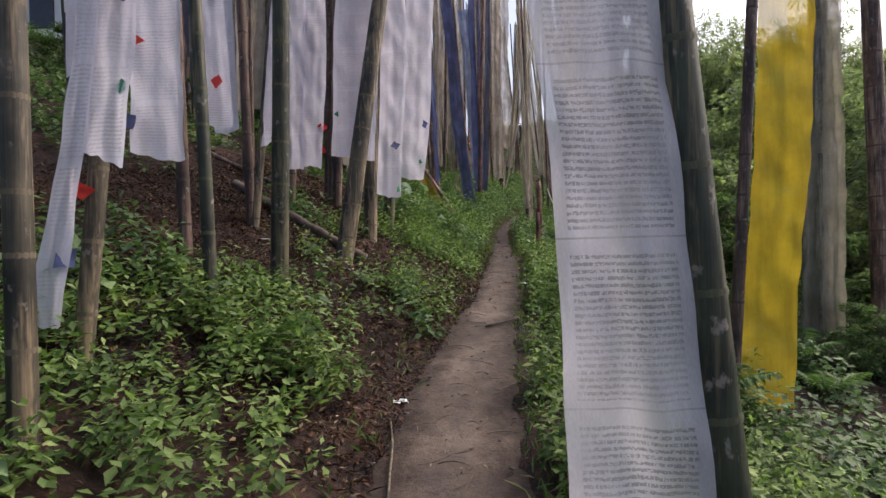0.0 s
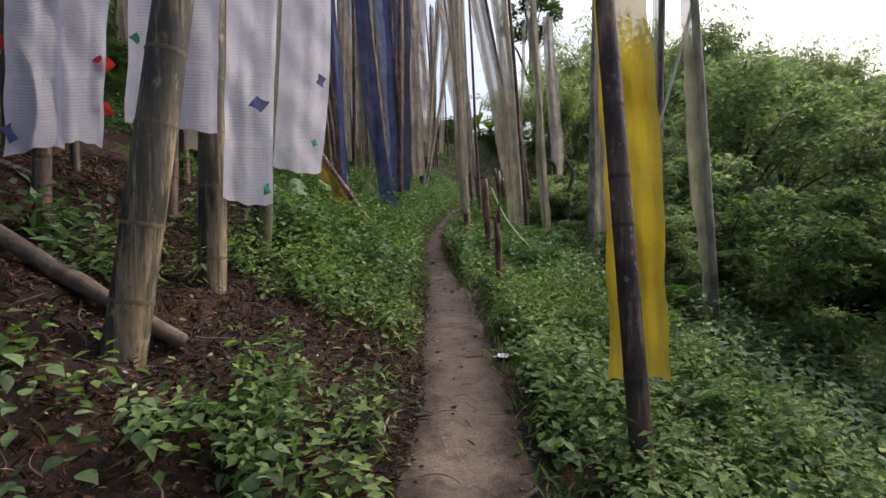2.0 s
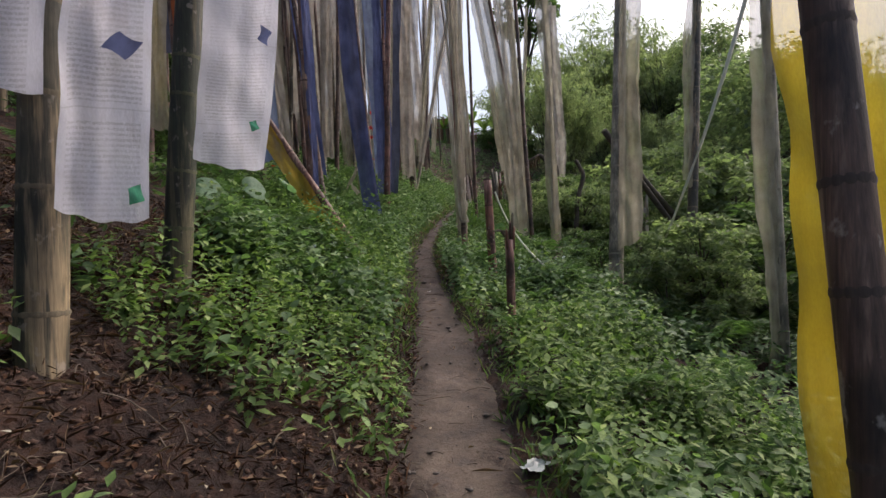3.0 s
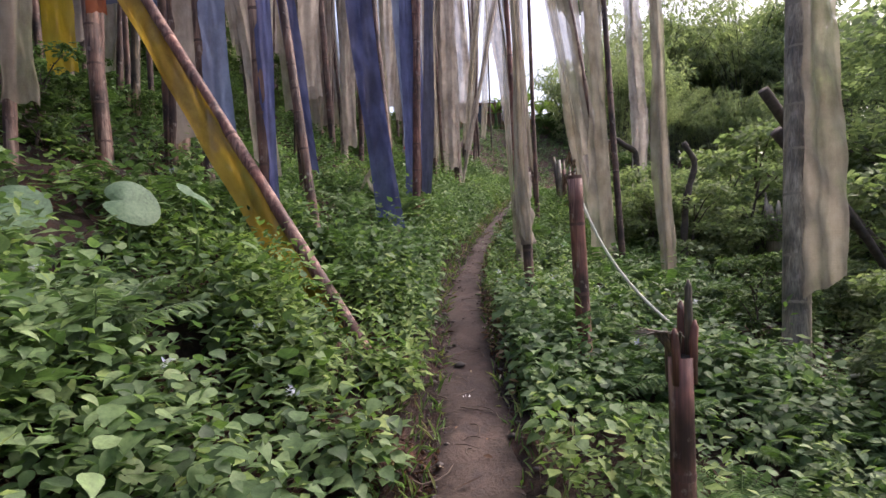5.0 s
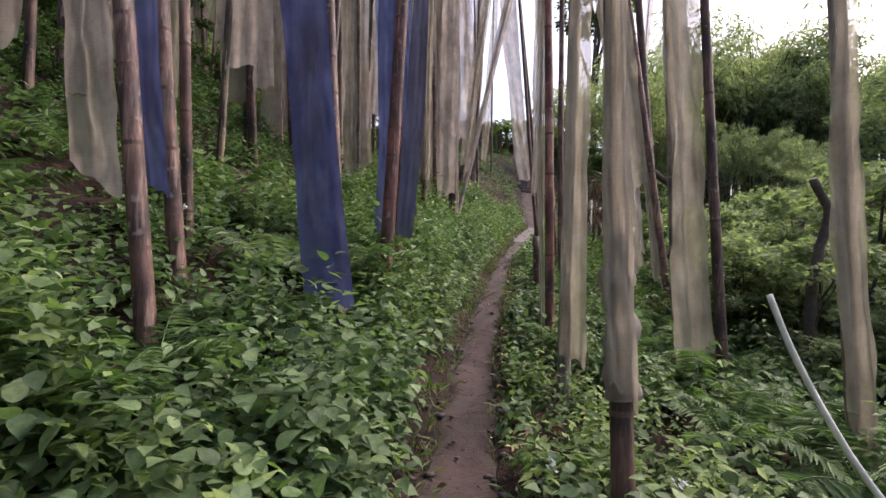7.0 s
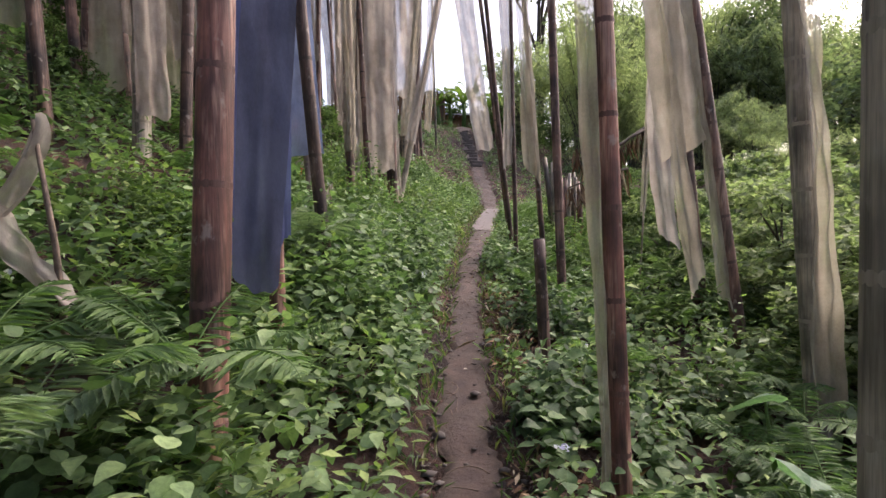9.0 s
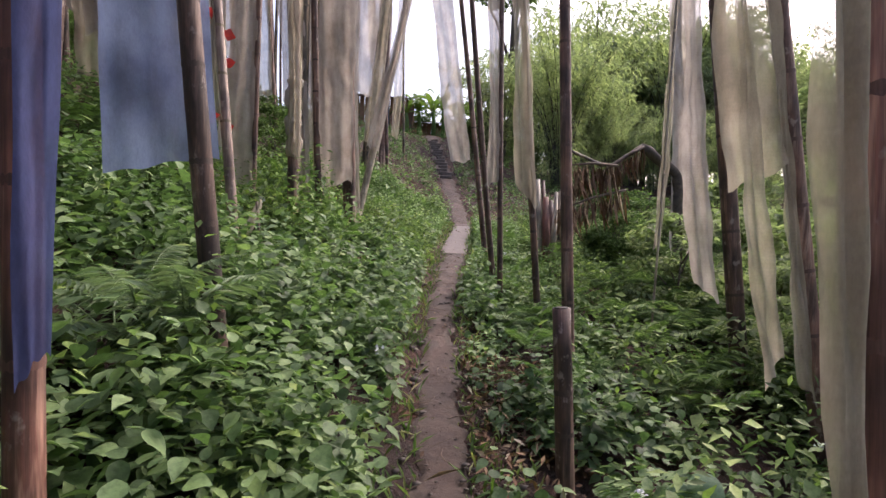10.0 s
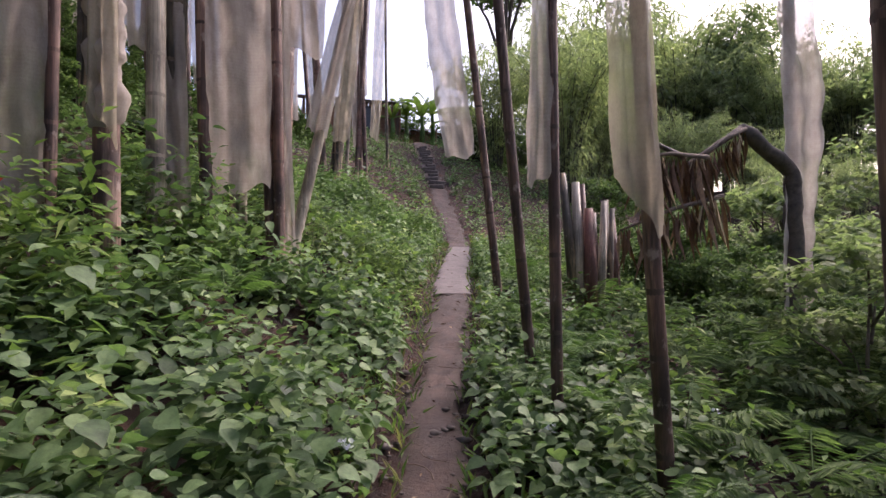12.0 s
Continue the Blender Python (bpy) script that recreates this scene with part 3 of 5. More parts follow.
def flag_pole(x, y, lean_x, lean_y, radius, height, tone, flags, rings=True, tabs=0, red=False, wrap=None):
    """A bamboo pole stuck in the slope, with the cloth strips tied along it; each flag: colour, offsets from the pole, hem height."""
    global pole_count
    pole_count += 1
    stub = height < 2.5 and not flags
    name = "bamboo_stump" if stub else "flag_pole" if flags else "bamboo_pole"
    base = new(name)
    base.location = (x, y, land(x, y))
    torn = stub and tone == "red" and height < 1.0
    full = height
    if torn:
        height *= 0.9
    pts, rad = culm_points(x, y, lean_x, lean_y, radius, height)
    culm = part("culm", tube("culm", pts, rad, CULM[tone], 14), base)
    if stub:
        d = Vector((lean_x, lean_y, 1))
        # near-black disc on the closed top, painting the shade inside the culm
        part("hollow_end", tube("hollow_end", [d * (height - 0.005), d * (height + 0.004)], [radius * 0.72, radius * 0.72], HOLLOW_SHADE, 12), base, "dark disc for the shade inside the hollow end")
        if torn:
            # the top has burst into staves and fibres
            for k in (0, 1, 3, 5, 8):
                a = k * 0.698 + 0.3
                rim = Vector((math.cos(a), math.sin(a), 0)) * radius * 0.86
                top = full * (1.13, 1.06, 0.9, 0.96, 0.86, 0.98, 0.88, 0.85, 1.0)[k]
                lift = d * (height - 0.08) + rim
                out = rim * (0.1 if k < 2 else 0.25)
                part("stave", tube("stave", [lift, d * (height * 0.5 + top * 0.5) + rim + out * 0.3, d * top + rim + out, d * (top + 0.02) + rim + out], [radius * 0.34, radius * 0.34, radius * 0.28, radius * 0.1], CULM["red" if k % 3 else "tan"], 6), base, "" if k % 3 else "pale torn bamboo stave")
            for k in range(14):
                a = 2.2 + 0.14 * k
                e = d * (height * 1.02) + Vector((math.cos(a), math.sin(a), 0)) * radius * 0.8
                q = Vector((math.cos(a * 3), math.sin(a * 2.3), 0)) * 0.03
                part("fibre", tube("fibre", [e, e + q + Vector((-0.02, -0.01, 0.06)), e + 2 * q + Vector((-0.06, -0.03, 0.05 + 0.006 * (k % 5)))], [0.005, 0.004, 0.001], CULM["tan"], 4), base, "frayed tan bamboo fibre")
    if rings:
        z = 0.12 + 0.2 * random.random()
        while z < min(height - 0.05, 4.6):
            k = int(np.argmin(np.abs(pts[:, 2] - z)))
            q = Vector((lean_x, lean_y, 1)).to_track_quat("Z", "Y").to_matrix().to_4x4()
            m = Matrix.Translation(pts[k]) @ q @ Matrix.Diagonal((rad[k], rad[k], 1, 1))
            part("node_ring", RINGS[tone], culm, m=m)
            z += 0.24 + 0.1 * random.random() + 0.8 * radius
    if wrap:
        # a flag wound round the pole, in loose creased turns
        ws = np.linspace(wrap[0], wrap[1], 34)
        core = np.stack([np.interp(ws, pts[:, 2], pts[:, 0]) + 0.012 * np.sin(ws * 23), np.interp(ws, pts[:, 2], pts[:, 1]), ws], 1)
        part("cloth_wrap", tube("cloth_wrap", core, radius * (1.32 + 0.2 * np.sin(ws * 31) + 0.12 * np.sin(ws * 71 + 1)), CLOTH["grey"], 14), base, "cloth wound round the pole")
    for n, (colour, a, b, low, *slant) in enumerate(flags):
        flag = part("flag", cloth("flag", colour, a, b, low, height - 0.15, lean_x, lean_y, pole_count * 7 + n, (-1) ** n * 0.02 + radius * (1.5 if colour == "yellow" or a * b < 0 and colour in BEHIND and not slant else -1.7 if a * b < 0 or slant else -0.9), sum(slant), rings), base, WORDS[colour] + " cloth strip")
        for t in range(tabs):
            z = low + 0.05 + 0.5 * t + 0.35 * random.random()
            edge = b if abs(b) > abs(a) else a
            part("flag_tab", TABS[0 if red else (pole_count + t + n) % 5], flag, m=pose(lean_x * z + edge * random.uniform(0.84, 0.92), lean_y * z - radius * 0.9 - 0.04, z, random.uniform(-20, 20), random.uniform(-70, 70), random.uniform(-60, 60)))
    tone_word = {"tan": "weathered tan", "green": "dark green", "dark": "dark weathered", "brown": "brown", "red": "reddish brown", "pale": "bleached", "tanred": "pale tan"}[tone]
    if stub:
        tagged(base, f"{tone_word} cut bamboo stump standing among weeds", "stump", group="bamboo stumps")
    elif flags:
        tagged(base, f"{tone_word} bamboo pole with a tall {WORDS[flags[0][0]]} prayer flag", "flag pole", group="prayer flag poles")
    else:
        tagged(base, f"{tone_word} bare bamboo pole stuck in the slope", "bamboo pole", group="bare bamboo poles")
    return base


# each pole: foot, lean, radius, height, tone, flags
flag_pole(-1.58, 2.00, -0.007, 0.000, 0.051, 6.0, 'tan', [])
flag_pole(-1.77, 2.62, 0.100, 0.000, 0.046, 6.0, 'tan', [('white', -0.02, 0.17, 0.95), ('white', -0.07, 0.06, 0.20, -0.10)], tabs=2)
flag_pole(-1.51, 3.49, -0.026, -0.005, 0.044, 7.0, 'green', [('white', -0.46, -0.08, 1.07)], tabs=2)
flag_pole(-2.08, 4.35, -0.015, -0.022, 0.052, 5.0, 'dark', [('white', 0.20, 0.42, 1.02)], tabs=1)
flag_pole(-2.00, 5.62, -0.020, -0.021, 0.050, 6.0, 'dark', [('white', -0.28, -0.05, 0.97)], tabs=2)
flag_pole(-1.93, 5.54, 0.102, -0.023, 0.040, 6.0, 'tan', [('white', 0.02, 0.16, 0.87)], tabs=2)
flag_pole(-1.40, 4.57, 0.049, -0.048, 0.076, 7.0, 'green', [])
flag_pole(-1.90, 6.77, 0.047, -0.014, 0.053, 6.0, 'dark', [('white', -0.17, 0.16, 0.47), ('white', 0.14, 0.42, 0.50)], tabs=2)
flag_pole(-1.68, 8.25, 0.053, -0.014, 0.069, 7.0, 'brown', [('rust', 0.12, 0.55, 1.16)])
flag_pole(-1.06, 5.76, 0.161, 0.048, 0.097, 7.0, 'tan', [])
flag_pole(-0.92, 6.78, 0.042, 0.018, 0.089, 7.0, 'tan', [('white', -0.47, 0.09, 1.04), ('white', 0.09, 0.40, 0.58)], tabs=2)
flag_pole(-0.82, 8.12, 0.088, -0.023, 0.087, 7.0, 'green', [('white', 0.08, 0.50, 0.72)], tabs=2)
flag_pole(-1.59, 8.16, 0.043, 0.009, 0.068, 6.0, 'dark', [])
flag_pole(-1.79, 8.51, 0.040, -0.022, 0.073, 6.0, 'dark', [('white', 0.07, 0.27, 0.70)], tabs=2)
flag_pole(0.85, 1.53, -0.087, 0.000, 0.068, 6.0, 'green', [('print', -0.45, -0.07, 0.51)])
flag_pole(2.52, 4.75, 0.078, -0.000, 0.055, 6.0, 'dark', [('yellow', 0.12, 0.63, -0.09)])
flag_pole(0.77, 2.69, 0.052, -0.023, 0.027, 5.0, 'tan', [('print', -0.22, -0.01, 0.55)], tabs=2)
flag_pole(1.26, 5.34, 0.017, 0.109, 0.055, 7.0, 'dark', [('yellow', -0.00, 0.31, 0.50, -0.07)])
flag_pole(4.27, 8.92, -0.047, -0.023, 0.057, 6.0, 'pale', [('pale', -0.24, -0.02, -0.26)])
flag_pole(4.56, 10.73, 0.155, 0.133, 0.070, 6.0, 'tan', [('pale', -0.26, -0.06, 1.76)])
flag_pole(5.07, 7.18, 0.012, -0.003, 0.100, 6.0, 'pale', [('pale', -0.16, 0.16, 0.12)])
flag_pole(4.93, 7.30, 0.043, 0.000, 0.085, 6.0, 'pale', [('pale', -0.14, 0.29, 0.14)])
flag_pole(6.15, 7.50, -0.018, 0.000, 0.142, 6.0, 'brown', [])
flag_pole(3.74, 11.10, 0.102, 0.101, 0.099, 6.0, 'pale', [('pale', -0.08, 0.29, 0.70)])
flag_pole(-0.12, 11.16, -0.029, -0.042, 0.044, 7.0, 'brown', [('blue', 0.01, 0.11, 0.34)])
flag_pole(-0.80, 12.00, -0.025, 0.000, 0.045, 7.0, 'dark', [('blue2', 0.02, 0.25, 0.55)])
flag_pole(-0.01, 12.57, -0.117, 0.035, 0.047, 7.0, 'brown', [('blue', -0.05, 0.11, 0.71)])
flag_pole(-0.36, 14.02, -0.039, -0.014, 0.040, 7.0, 'brown', [])
flag_pole(0.77, 13.30, -0.060, 0.091, 0.039, 8.0, 'brown', [('blue', -0.33, -0.05, 0.34, 0.14)])
flag_pole(1.01, 14.38, 0.046, 0.060, 0.057, 8.0, 'red', [('navy', 0.07, 0.21, 0.63)])
flag_pole(-0.57, 19.41, -0.044, -0.013, 0.073, 8.0, 'brown', [('pale', -0.54, -0.15, 0.41)])
flag_pole(0.54, 19.47, -0.026, -0.015, 0.106, 8.0, 'brown', [('pale', -0.23, 0.21, 0.37)])
flag_pole(-2.50, 17.74, 0.052, -0.023, 0.068, 7.0, 'brown', [('pale', -0.28, -0.03, 0.47)])
flag_pole(-1.83, 12.38, -0.074, 0.030, 0.071, 7.0, 'brown', [('yellow', -0.50, -0.22, 0.87), ('rust', 0.03, 0.21, 1.32)])
flag_pole(1.92, 11.97, -0.010, 0.070, 0.045, 7.0, 'brown', [('pale', -0.08, 0.03, 0.63)], wrap=(0.62, 1.25))
flag_pole(2.15, 13.35, 0.007, -0.005, 0.043, 6.0, 'pale', [('pale', -0.05, 0.12, 0.30)])
flag_pole(3.67, 14.00, -0.015, 0.083, 0.043, 7.0, 'dark', [('pale', -0.38, -0.08, 0.24)])
flag_pole(3.66, 12.79, -0.003, 0.063, 0.055, 7.0, 'pale', [('pale', -0.17, 0.04, 0.09)])
flag_pole(1.98, 10.77, -0.034, 0.001, 0.051, 1.3, 'red', [])
flag_pole(1.57, 8.81, 0.002, -0.001, 0.037, 0.9, 'red', [])
flag_pole(1.15, 15.25, -0.004, 0.003, 0.036, 7.0, 'red', [('blue', -0.23, -0.05, 0.48), ('blue', 0.01, 0.08, 0.56)])
flag_pole(1.38, 16.32, -0.067, -0.074, 0.043, 6.0, 'dark', [('blue2', -0.34, 0.07, 0.92)])
flag_pole(1.24, 18.33, -0.068, -0.003, 0.039, 7.0, 'tanred', [('pale', -0.07, -0.02, 0.9)], tabs=5, red=True)
flag_pole(1.28, 19.65, 0.032, -0.031, 0.03, 7.0, 'brown', [('grey', -0.32, 0.00, 0.09)], tabs=5, red=True)
flag_pole(1.66, 19.19, 0.006, -0.043, 0.052, 8.0, 'brown', [('pale', -0.08, 0.06, 0.74)], wrap=(0.75, 1.45))
flag_pole(1.95, 20.11, -0.033, 0.008, 0.041, 8.0, 'dark', [('grey', -0.26, -0.08, 0.14)])
flag_pole(2.38, 20.71, -0.012, 0.022, 0.051, 8.0, 'pale', [('grey', -0.08, 0.10, -0.05)])
flag_pole(2.10, 24.26, -0.017, -0.012, 0.073, 8.0, 'dark', [('grey', -0.18, 0.20, 0.13)])
flag_pole(0.55, 18.88, -0.013, -0.013, 0.039, 7.0, 'tan', [('pale', -0.25, -0.02, 0.25)])
flag_pole(2.36, 21.94, -0.051, -0.003, 0.048, 8.0, 'dark', [('grey', -0.17, 0.06, 0.68)])
flag_pole(0.12, 20.37, -0.022, -0.011, 0.051, 7.0, 'tan', [])
flag_pole(2.45, 14.58, -0.021, 0.011, 0.040, 7.0, 'red', [('pale', -0.12, -0.05, 0.10)])
flag_pole(2.76, 16.05, -0.042, -0.010, 0.040, 0.8, 'dark', [])
flag_pole(3.43, 17.23, -0.006, 0.028, 0.042, 8.0, 'brown', [])
flag_pole(3.69, 18.21, -0.075, -0.023, 0.031, 8.0, 'dark', [('pale', -0.15, 0.03, 1.19)])
flag_pole(3.74, 19.38, -0.108, -0.036, 0.032, 8.0, 'dark', [])
flag_pole(3.56, 18.78, -0.001, 0.007, 0.028, 8.0, 'dark', [('grey', -0.16, -0.00, 1.28)])
flag_pole(4.44, 21.54, -0.109, -0.000, 0.042, 8.0, 'dark', [('grey', -0.48, -0.12, 1.46)])
flag_pole(4.52, 16.32, -0.164, -0.017, 0.052, 7.0, 'brown', [('pale', -0.48, -0.06, 1.64), ('pale', -0.42, -0.28, 0.62), ('pale', -0.17, -0.06, 0.48)])
flag_pole(3.93, 15.11, -0.031, 0.034, 0.061, 7.0, 'pale', [('pale', -0.11, 0.06, 0.16)])
flag_pole(4.86, 18.29, 0.057, -0.028, 0.011, 6.0, 'pale', [('pale', -0.04, 0.06, 0.93)])
flag_pole(6.98, 20.44, -0.026, -0.009, 0.058, 7.0, 'pale', [('grey', -0.22, 0.23, 0.33)])
flag_pole(4.89, 17.27, -0.085, 0.004, 0.064, 7.0, 'dark', [('grey', -0.40, -0.19, 0.81)])
flag_pole(5.38, 32.18, -0.012, -0.014, 0.045, 8.0, 'tan', [])
flag_pole(4.00, 28.73, 0.053, -0.031, 0.050, 8.0, 'brown', [('pale', 0.23, 0.49, 0.87)])
flag_pole(3.91, 29.79, 0.053, -0.031, 0.046, 8.0, 'pale', [('grey', -0.09, 0.14, 1.50)])
flag_pole(4.33, 29.80, -0.076, 0.004, 0.062, 8.0, 'dark', [('grey', -0.22, 0.00, 0.69)])
flag_pole(3.12, 26.59, -0.052, -0.002, 0.071, 8.0, 'brown', [])
flag_pole(1.74, 20.17, 0.014, -0.019, 0.068, 8.0, 'tan', [('grey', 0.18, 0.57, 0.35)])
flag_pole(2.32, 20.63, -0.044, -0.013, 0.054, 8.0, 'brown', [('grey', -0.28, -0.07, 0.79)])
flag_pole(2.07, 20.92, -0.013, -0.017, 0.055, 8.0, 'pale', [('pale', 0.07, 0.37, 1.27)])
flag_pole(4.21, 28.71, -0.038, -0.014, 0.052, 8.0, 'dark', [])
flag_pole(2.33, 21.80, 0.027, 0.012, 0.115, 8.0, 'brown', [('grey', -0.03, 0.42, 1.64)])
flag_pole(3.31, 26.72, 0.118, -0.005, 0.110, 8.0, 'tan', [('pale', -0.15, 0.14, 0.79)])
flag_pole(4.11, 29.00, 0.019, 0.013, 0.094, 8.0, 'brown', [('grey', -0.06, 0.15, 1.86)])
flag_pole(1.68, 20.02, -0.000, -0.008, 0.054, 8.0, 'pale', [])
flag_pole(2.00, 20.88, -0.022, -0.004, 0.046, 8.0, 'dark', [('pale', -0.08, 0.17, 0.53)])
flag_pole(2.36, 20.56, -0.019, -0.004, 0.040, 8.0, 'brown', [('grey', -0.33, -0.11, 0.85)])
flag_pole(1.74, 24.68, -0.013, -0.005, 0.079, 8.0, 'tan', [('grey', -0.07, 0.24, 0.52)])
flag_pole(-0.21, 21.32, -0.045, 0.001, 0.060, 8.0, 'brown', [])
flag_pole(0.11, 20.93, -0.041, 0.000, 0.053, 8.0, 'pale', [('grey', -0.06, 0.24, 1.03)])
flag_pole(-0.62, 19.67, 0.033, -0.014, 0.052, 8.0, 'dark', [('grey', -0.20, 0.01, 0.48)])
flag_pole(-1.60, 20.44, 0.066, -0.020, 0.073, 8.0, 'brown', [('pale', 0.06, 0.47, 0.81)])
flag_pole(-0.93, 17.79, -0.007, -0.006, 0.060, 8.0, 'tan', [])
flag_pole(-0.89, 19.74, -0.057, -0.012, 0.096, 8.0, 'brown', [('grey', -0.04, 0.36, 0.88)])
flag_pole(-0.40, 22.01, -0.045, -0.013, 0.092, 8.0, 'pale', [('pale', -0.61, -0.09, 0.36)])
flag_pole(-4.80, 21.69, -0.079, -0.010, 0.099, 8.0, 'dark', [('grey', -0.03, 0.54, 0.25)])
flag_pole(-2.67, 23.83, -0.082, -0.010, 0.104, 8.0, 'brown', [])
flag_pole(-2.35, 24.04, -0.011, -0.017, 0.091, 8.0, 'tan', [('pale', 0.06, 0.57, 0.74)])
flag_pole(-0.15, 13.29, -0.104, 0.032, 0.050, 8.0, 'brown', [('grey', -0.56, -0.28, 0.60)])
flag_pole(-0.20, 17.92, 0.020, 0.021, 0.077, 8.0, 'pale', [('grey', -0.03, 0.28, 0.38)])
flag_pole(0.11, 18.08, 0.038, 0.020, 0.056, 8.0, 'dark', [])
flag_pole(-1.63, 13.65, 0.020, 0.021, 0.071, 8.0, 'brown', [('grey', -0.01, 0.40, 0.72)])
flag_pole(-2.57, 17.31, -0.037, 0.026, 0.081, 8.0, 'tan', [('grey', -0.48, -0.13, 0.59)])
flag_pole(-2.01, 11.44, 0.002, 0.023, 0.045, 8.0, 'brown', [('pale', -0.02, 0.24, 0.42)])
LEAN_FOOT = (0.52, 10.64, 1.87)
LEAN_TOP = (-1.40, 11.73, 4.95)
ROPE_POINTS = [(2.31, 11.78, 2.91), (2.39, 11.71, 2.60), (2.57, 11.54, 2.17), (2.82, 11.20, 1.79), (3.09, 10.87, 1.53), (3.34, 10.55, 1.51), (3.63, 10.43, 1.57), (3.80, 10.41, 1.62), (3.77, 9.26, 3.14), (4.20, 9.19, 4.46), (4.48, 9.16, 5.4)]

# more poles up the slope, filling the stand behind the nearer ones
def stand(count, x0, x1, y0, y1, colours, tones, seed, chance=0.75, clear=0.9, tall=(7, 9)):
    r = random.Random(seed)
    made = 0
    while made < count:
        y = r.uniform(y0, y1)
        x = path_x(y) + r.uniform(x0, x1)
        if abs(x - path_x(y)) < clear:
            continue
        rad = r.uniform(0.035, 0.06)
        fl = []
        if r.random() < chance:
            side = r.choice((-1, 1))
            w = r.uniform(0.2, 0.5)
            fl = [(r.choice(colours), side * 0.02, side * w, r.uniform(0.3, 1.5))]
        flag_pole(x, y, r.uniform(-0.07, 0.05), r.uniform(-0.03, 0.03), rad, r.uniform(*tall), r.choice(tones), fl, rings=False)
        made += 1


def path_x(y):
    return float(np.interp(y, PATH_Y, PATH_X))


stand(30, -7.5, -2.9, 9.5, 15.0, ("navy", "blue2", "grey", "grey"), ("brown", "dark", "tan"), 3, 0.65)
stand(60, -10.0, -2.6, 15.0, 25.0, ("grey", "grey", "pale"), ("brown", "tan", "dark", "brown"), 4, 0.7)
stand(46, -11.0, -3.4, 24.0, 35.0, ("grey", "pale", "grey"), ("brown", "tan", "dark"), 5, 0.7)
stand(14, -7.0, -3.2, 4.0, 9.5, ("white", "white", "grey"), ("green", "dark", "tan"), 6, 0.6)
flag_pole(2.42, 20.8, 0.22, 0.0, 0.045, 6.0, "pale", [("grey", -0.1, 0.06, 1.0)])

# the yellow-flagged pole that has toppled across the slope
def leaning_pole(foot, top, radius):
    base = new("leaning_flag_pole")
    base.location = foot
    d = np.array(top) - np.array(foot)
    s = np.linspace(-0.03, 1, 40)
    pts = s[:, None] * d[None]
    culm = part("culm", tube("culm", pts, radius * (1 - 0.2 * np.clip(s, 0, 1)), CULM["red"], 12), base)
    q = Vector(d).to_track_quat("Z", "Y").to_matrix().to_4x4()
    for k in np.arange(0.04, 0.98, 0.085):
        p = k * d
        rr = radius * (1 - 0.2 * k)
        part("node_ring", RINGS["red"], culm, m=Matrix.Translation(p) @ q @ Matrix.Diagonal((rr, rr, 1, 1)))
    n, k = 9, 50
    u, v = np.linspace(0, 1, n)[None], np.linspace(0.02, 0.98, k)[:, None]
    width = 0.22 * np.clip((v - 0.0) * 4, 0.15, 1) * (1 - 0.25 * v)
    x = v * d[0] - u * width * 0.75
    z = v * d[2] - u * width * 0.65 - 0.03
    y = v * d[1] - 0.02 + 0.025 * np.sin(u * 7 + v * 9) + 0.02 * np.sin(v * 31 + u * 3)
    uv = np.stack([np.broadcast_to(u, (k, n)).ravel(), np.broadcast_to(v * 3, (k, n)).ravel()], 1)
    verts = np.stack([np.broadcast_to(a, (k, n)) for a in (x, y, z)], -1).reshape(-1, 3)
    i = (np.arange(k - 1)[:, None] * n + np.arange(n - 1)[None]).ravel()
    part("flag", mesh_of("flag", verts, np.stack([i, i + 1, i + n + 1, i + n], 1), CLOTH["ochre"], uvs=uv), base, "sagging yellow cloth strip")
    tagged(base, "reddish bamboo pole leaning over with a sagging yellow flag", "flag pole", group="prayer flag poles")


leaning_pole(LEAN_FOOT, LEAN_TOP, 0.045)

# ---- logs, branches, rope ----
def log(points, radius, label, material=DEADWOOD, name="log", sides=10, category="log"):
    pts = np.array([(x, y, land(x, y) + h) for x, y, h in points])
    base = np.array(pts[0])
    k = max(6, 6 * (len(pts) - 1))
    s = np.linspace(0, len(pts) - 1, k)
    fine = np.stack([np.interp(s, range(len(pts)), pts[:, c]) for c in range(3)], 1) - base
    fine += 0.1 * radius * np.sin(np.arange(k)[:, None] * np.array([[1.7, 2.3, 2.9]]))
    rad = radius * (1 - 0.25 * np.linspace(0, 1, k)) * (1 + 0.08 * np.sin(np.arange(k) * 2.1))
    ob = part(name, tube(name, fine, rad, material, sides))
    ob.location = base
    return tagged(ob, label, category)


log([(-2.6, 6.75, 0.05), (-1.6, 6.2, 0.06), (-0.85, 5.9, 0.05)], 0.055, "dark fallen bamboo log lying on the bare soil", DEADWOOD)
log([(-3.6, 7.9, 0.05), (-2.2, 7.6, 0.06)], 0.045, "dark fallen log on the slope", CULM["dark"])
log([(3.95, 11.69, 2.25), (5.3, 12.0, 1.0), (6.4, 12.2, 0.05)], 0.045, "dark snapped log leaning in the gully", BARK)
log([(4.6, 12.4, 2.0), (5.9, 12.5, 1.0), (7.2, 12.6, 0.05)], 0.07, "dark fallen trunk sloping down the gully", BARK)
log([(4.72, 14.4, -0.05), (4.72, 14.4, 0.61), (4.75, 14.4, 1.07), (4.91, 14.4, 1.64), (4.74, 14.4, 1.90)], 0.05, "dark bent broken branch", BARK, "broken_branch", category="branch")
log([(7.3, 12.5, 1.3), (8.2, 13.0, 1.1), (9.6, 13.6, 0.1)], 0.05, "pale dead log leaning in the gully", DEADWOOD)
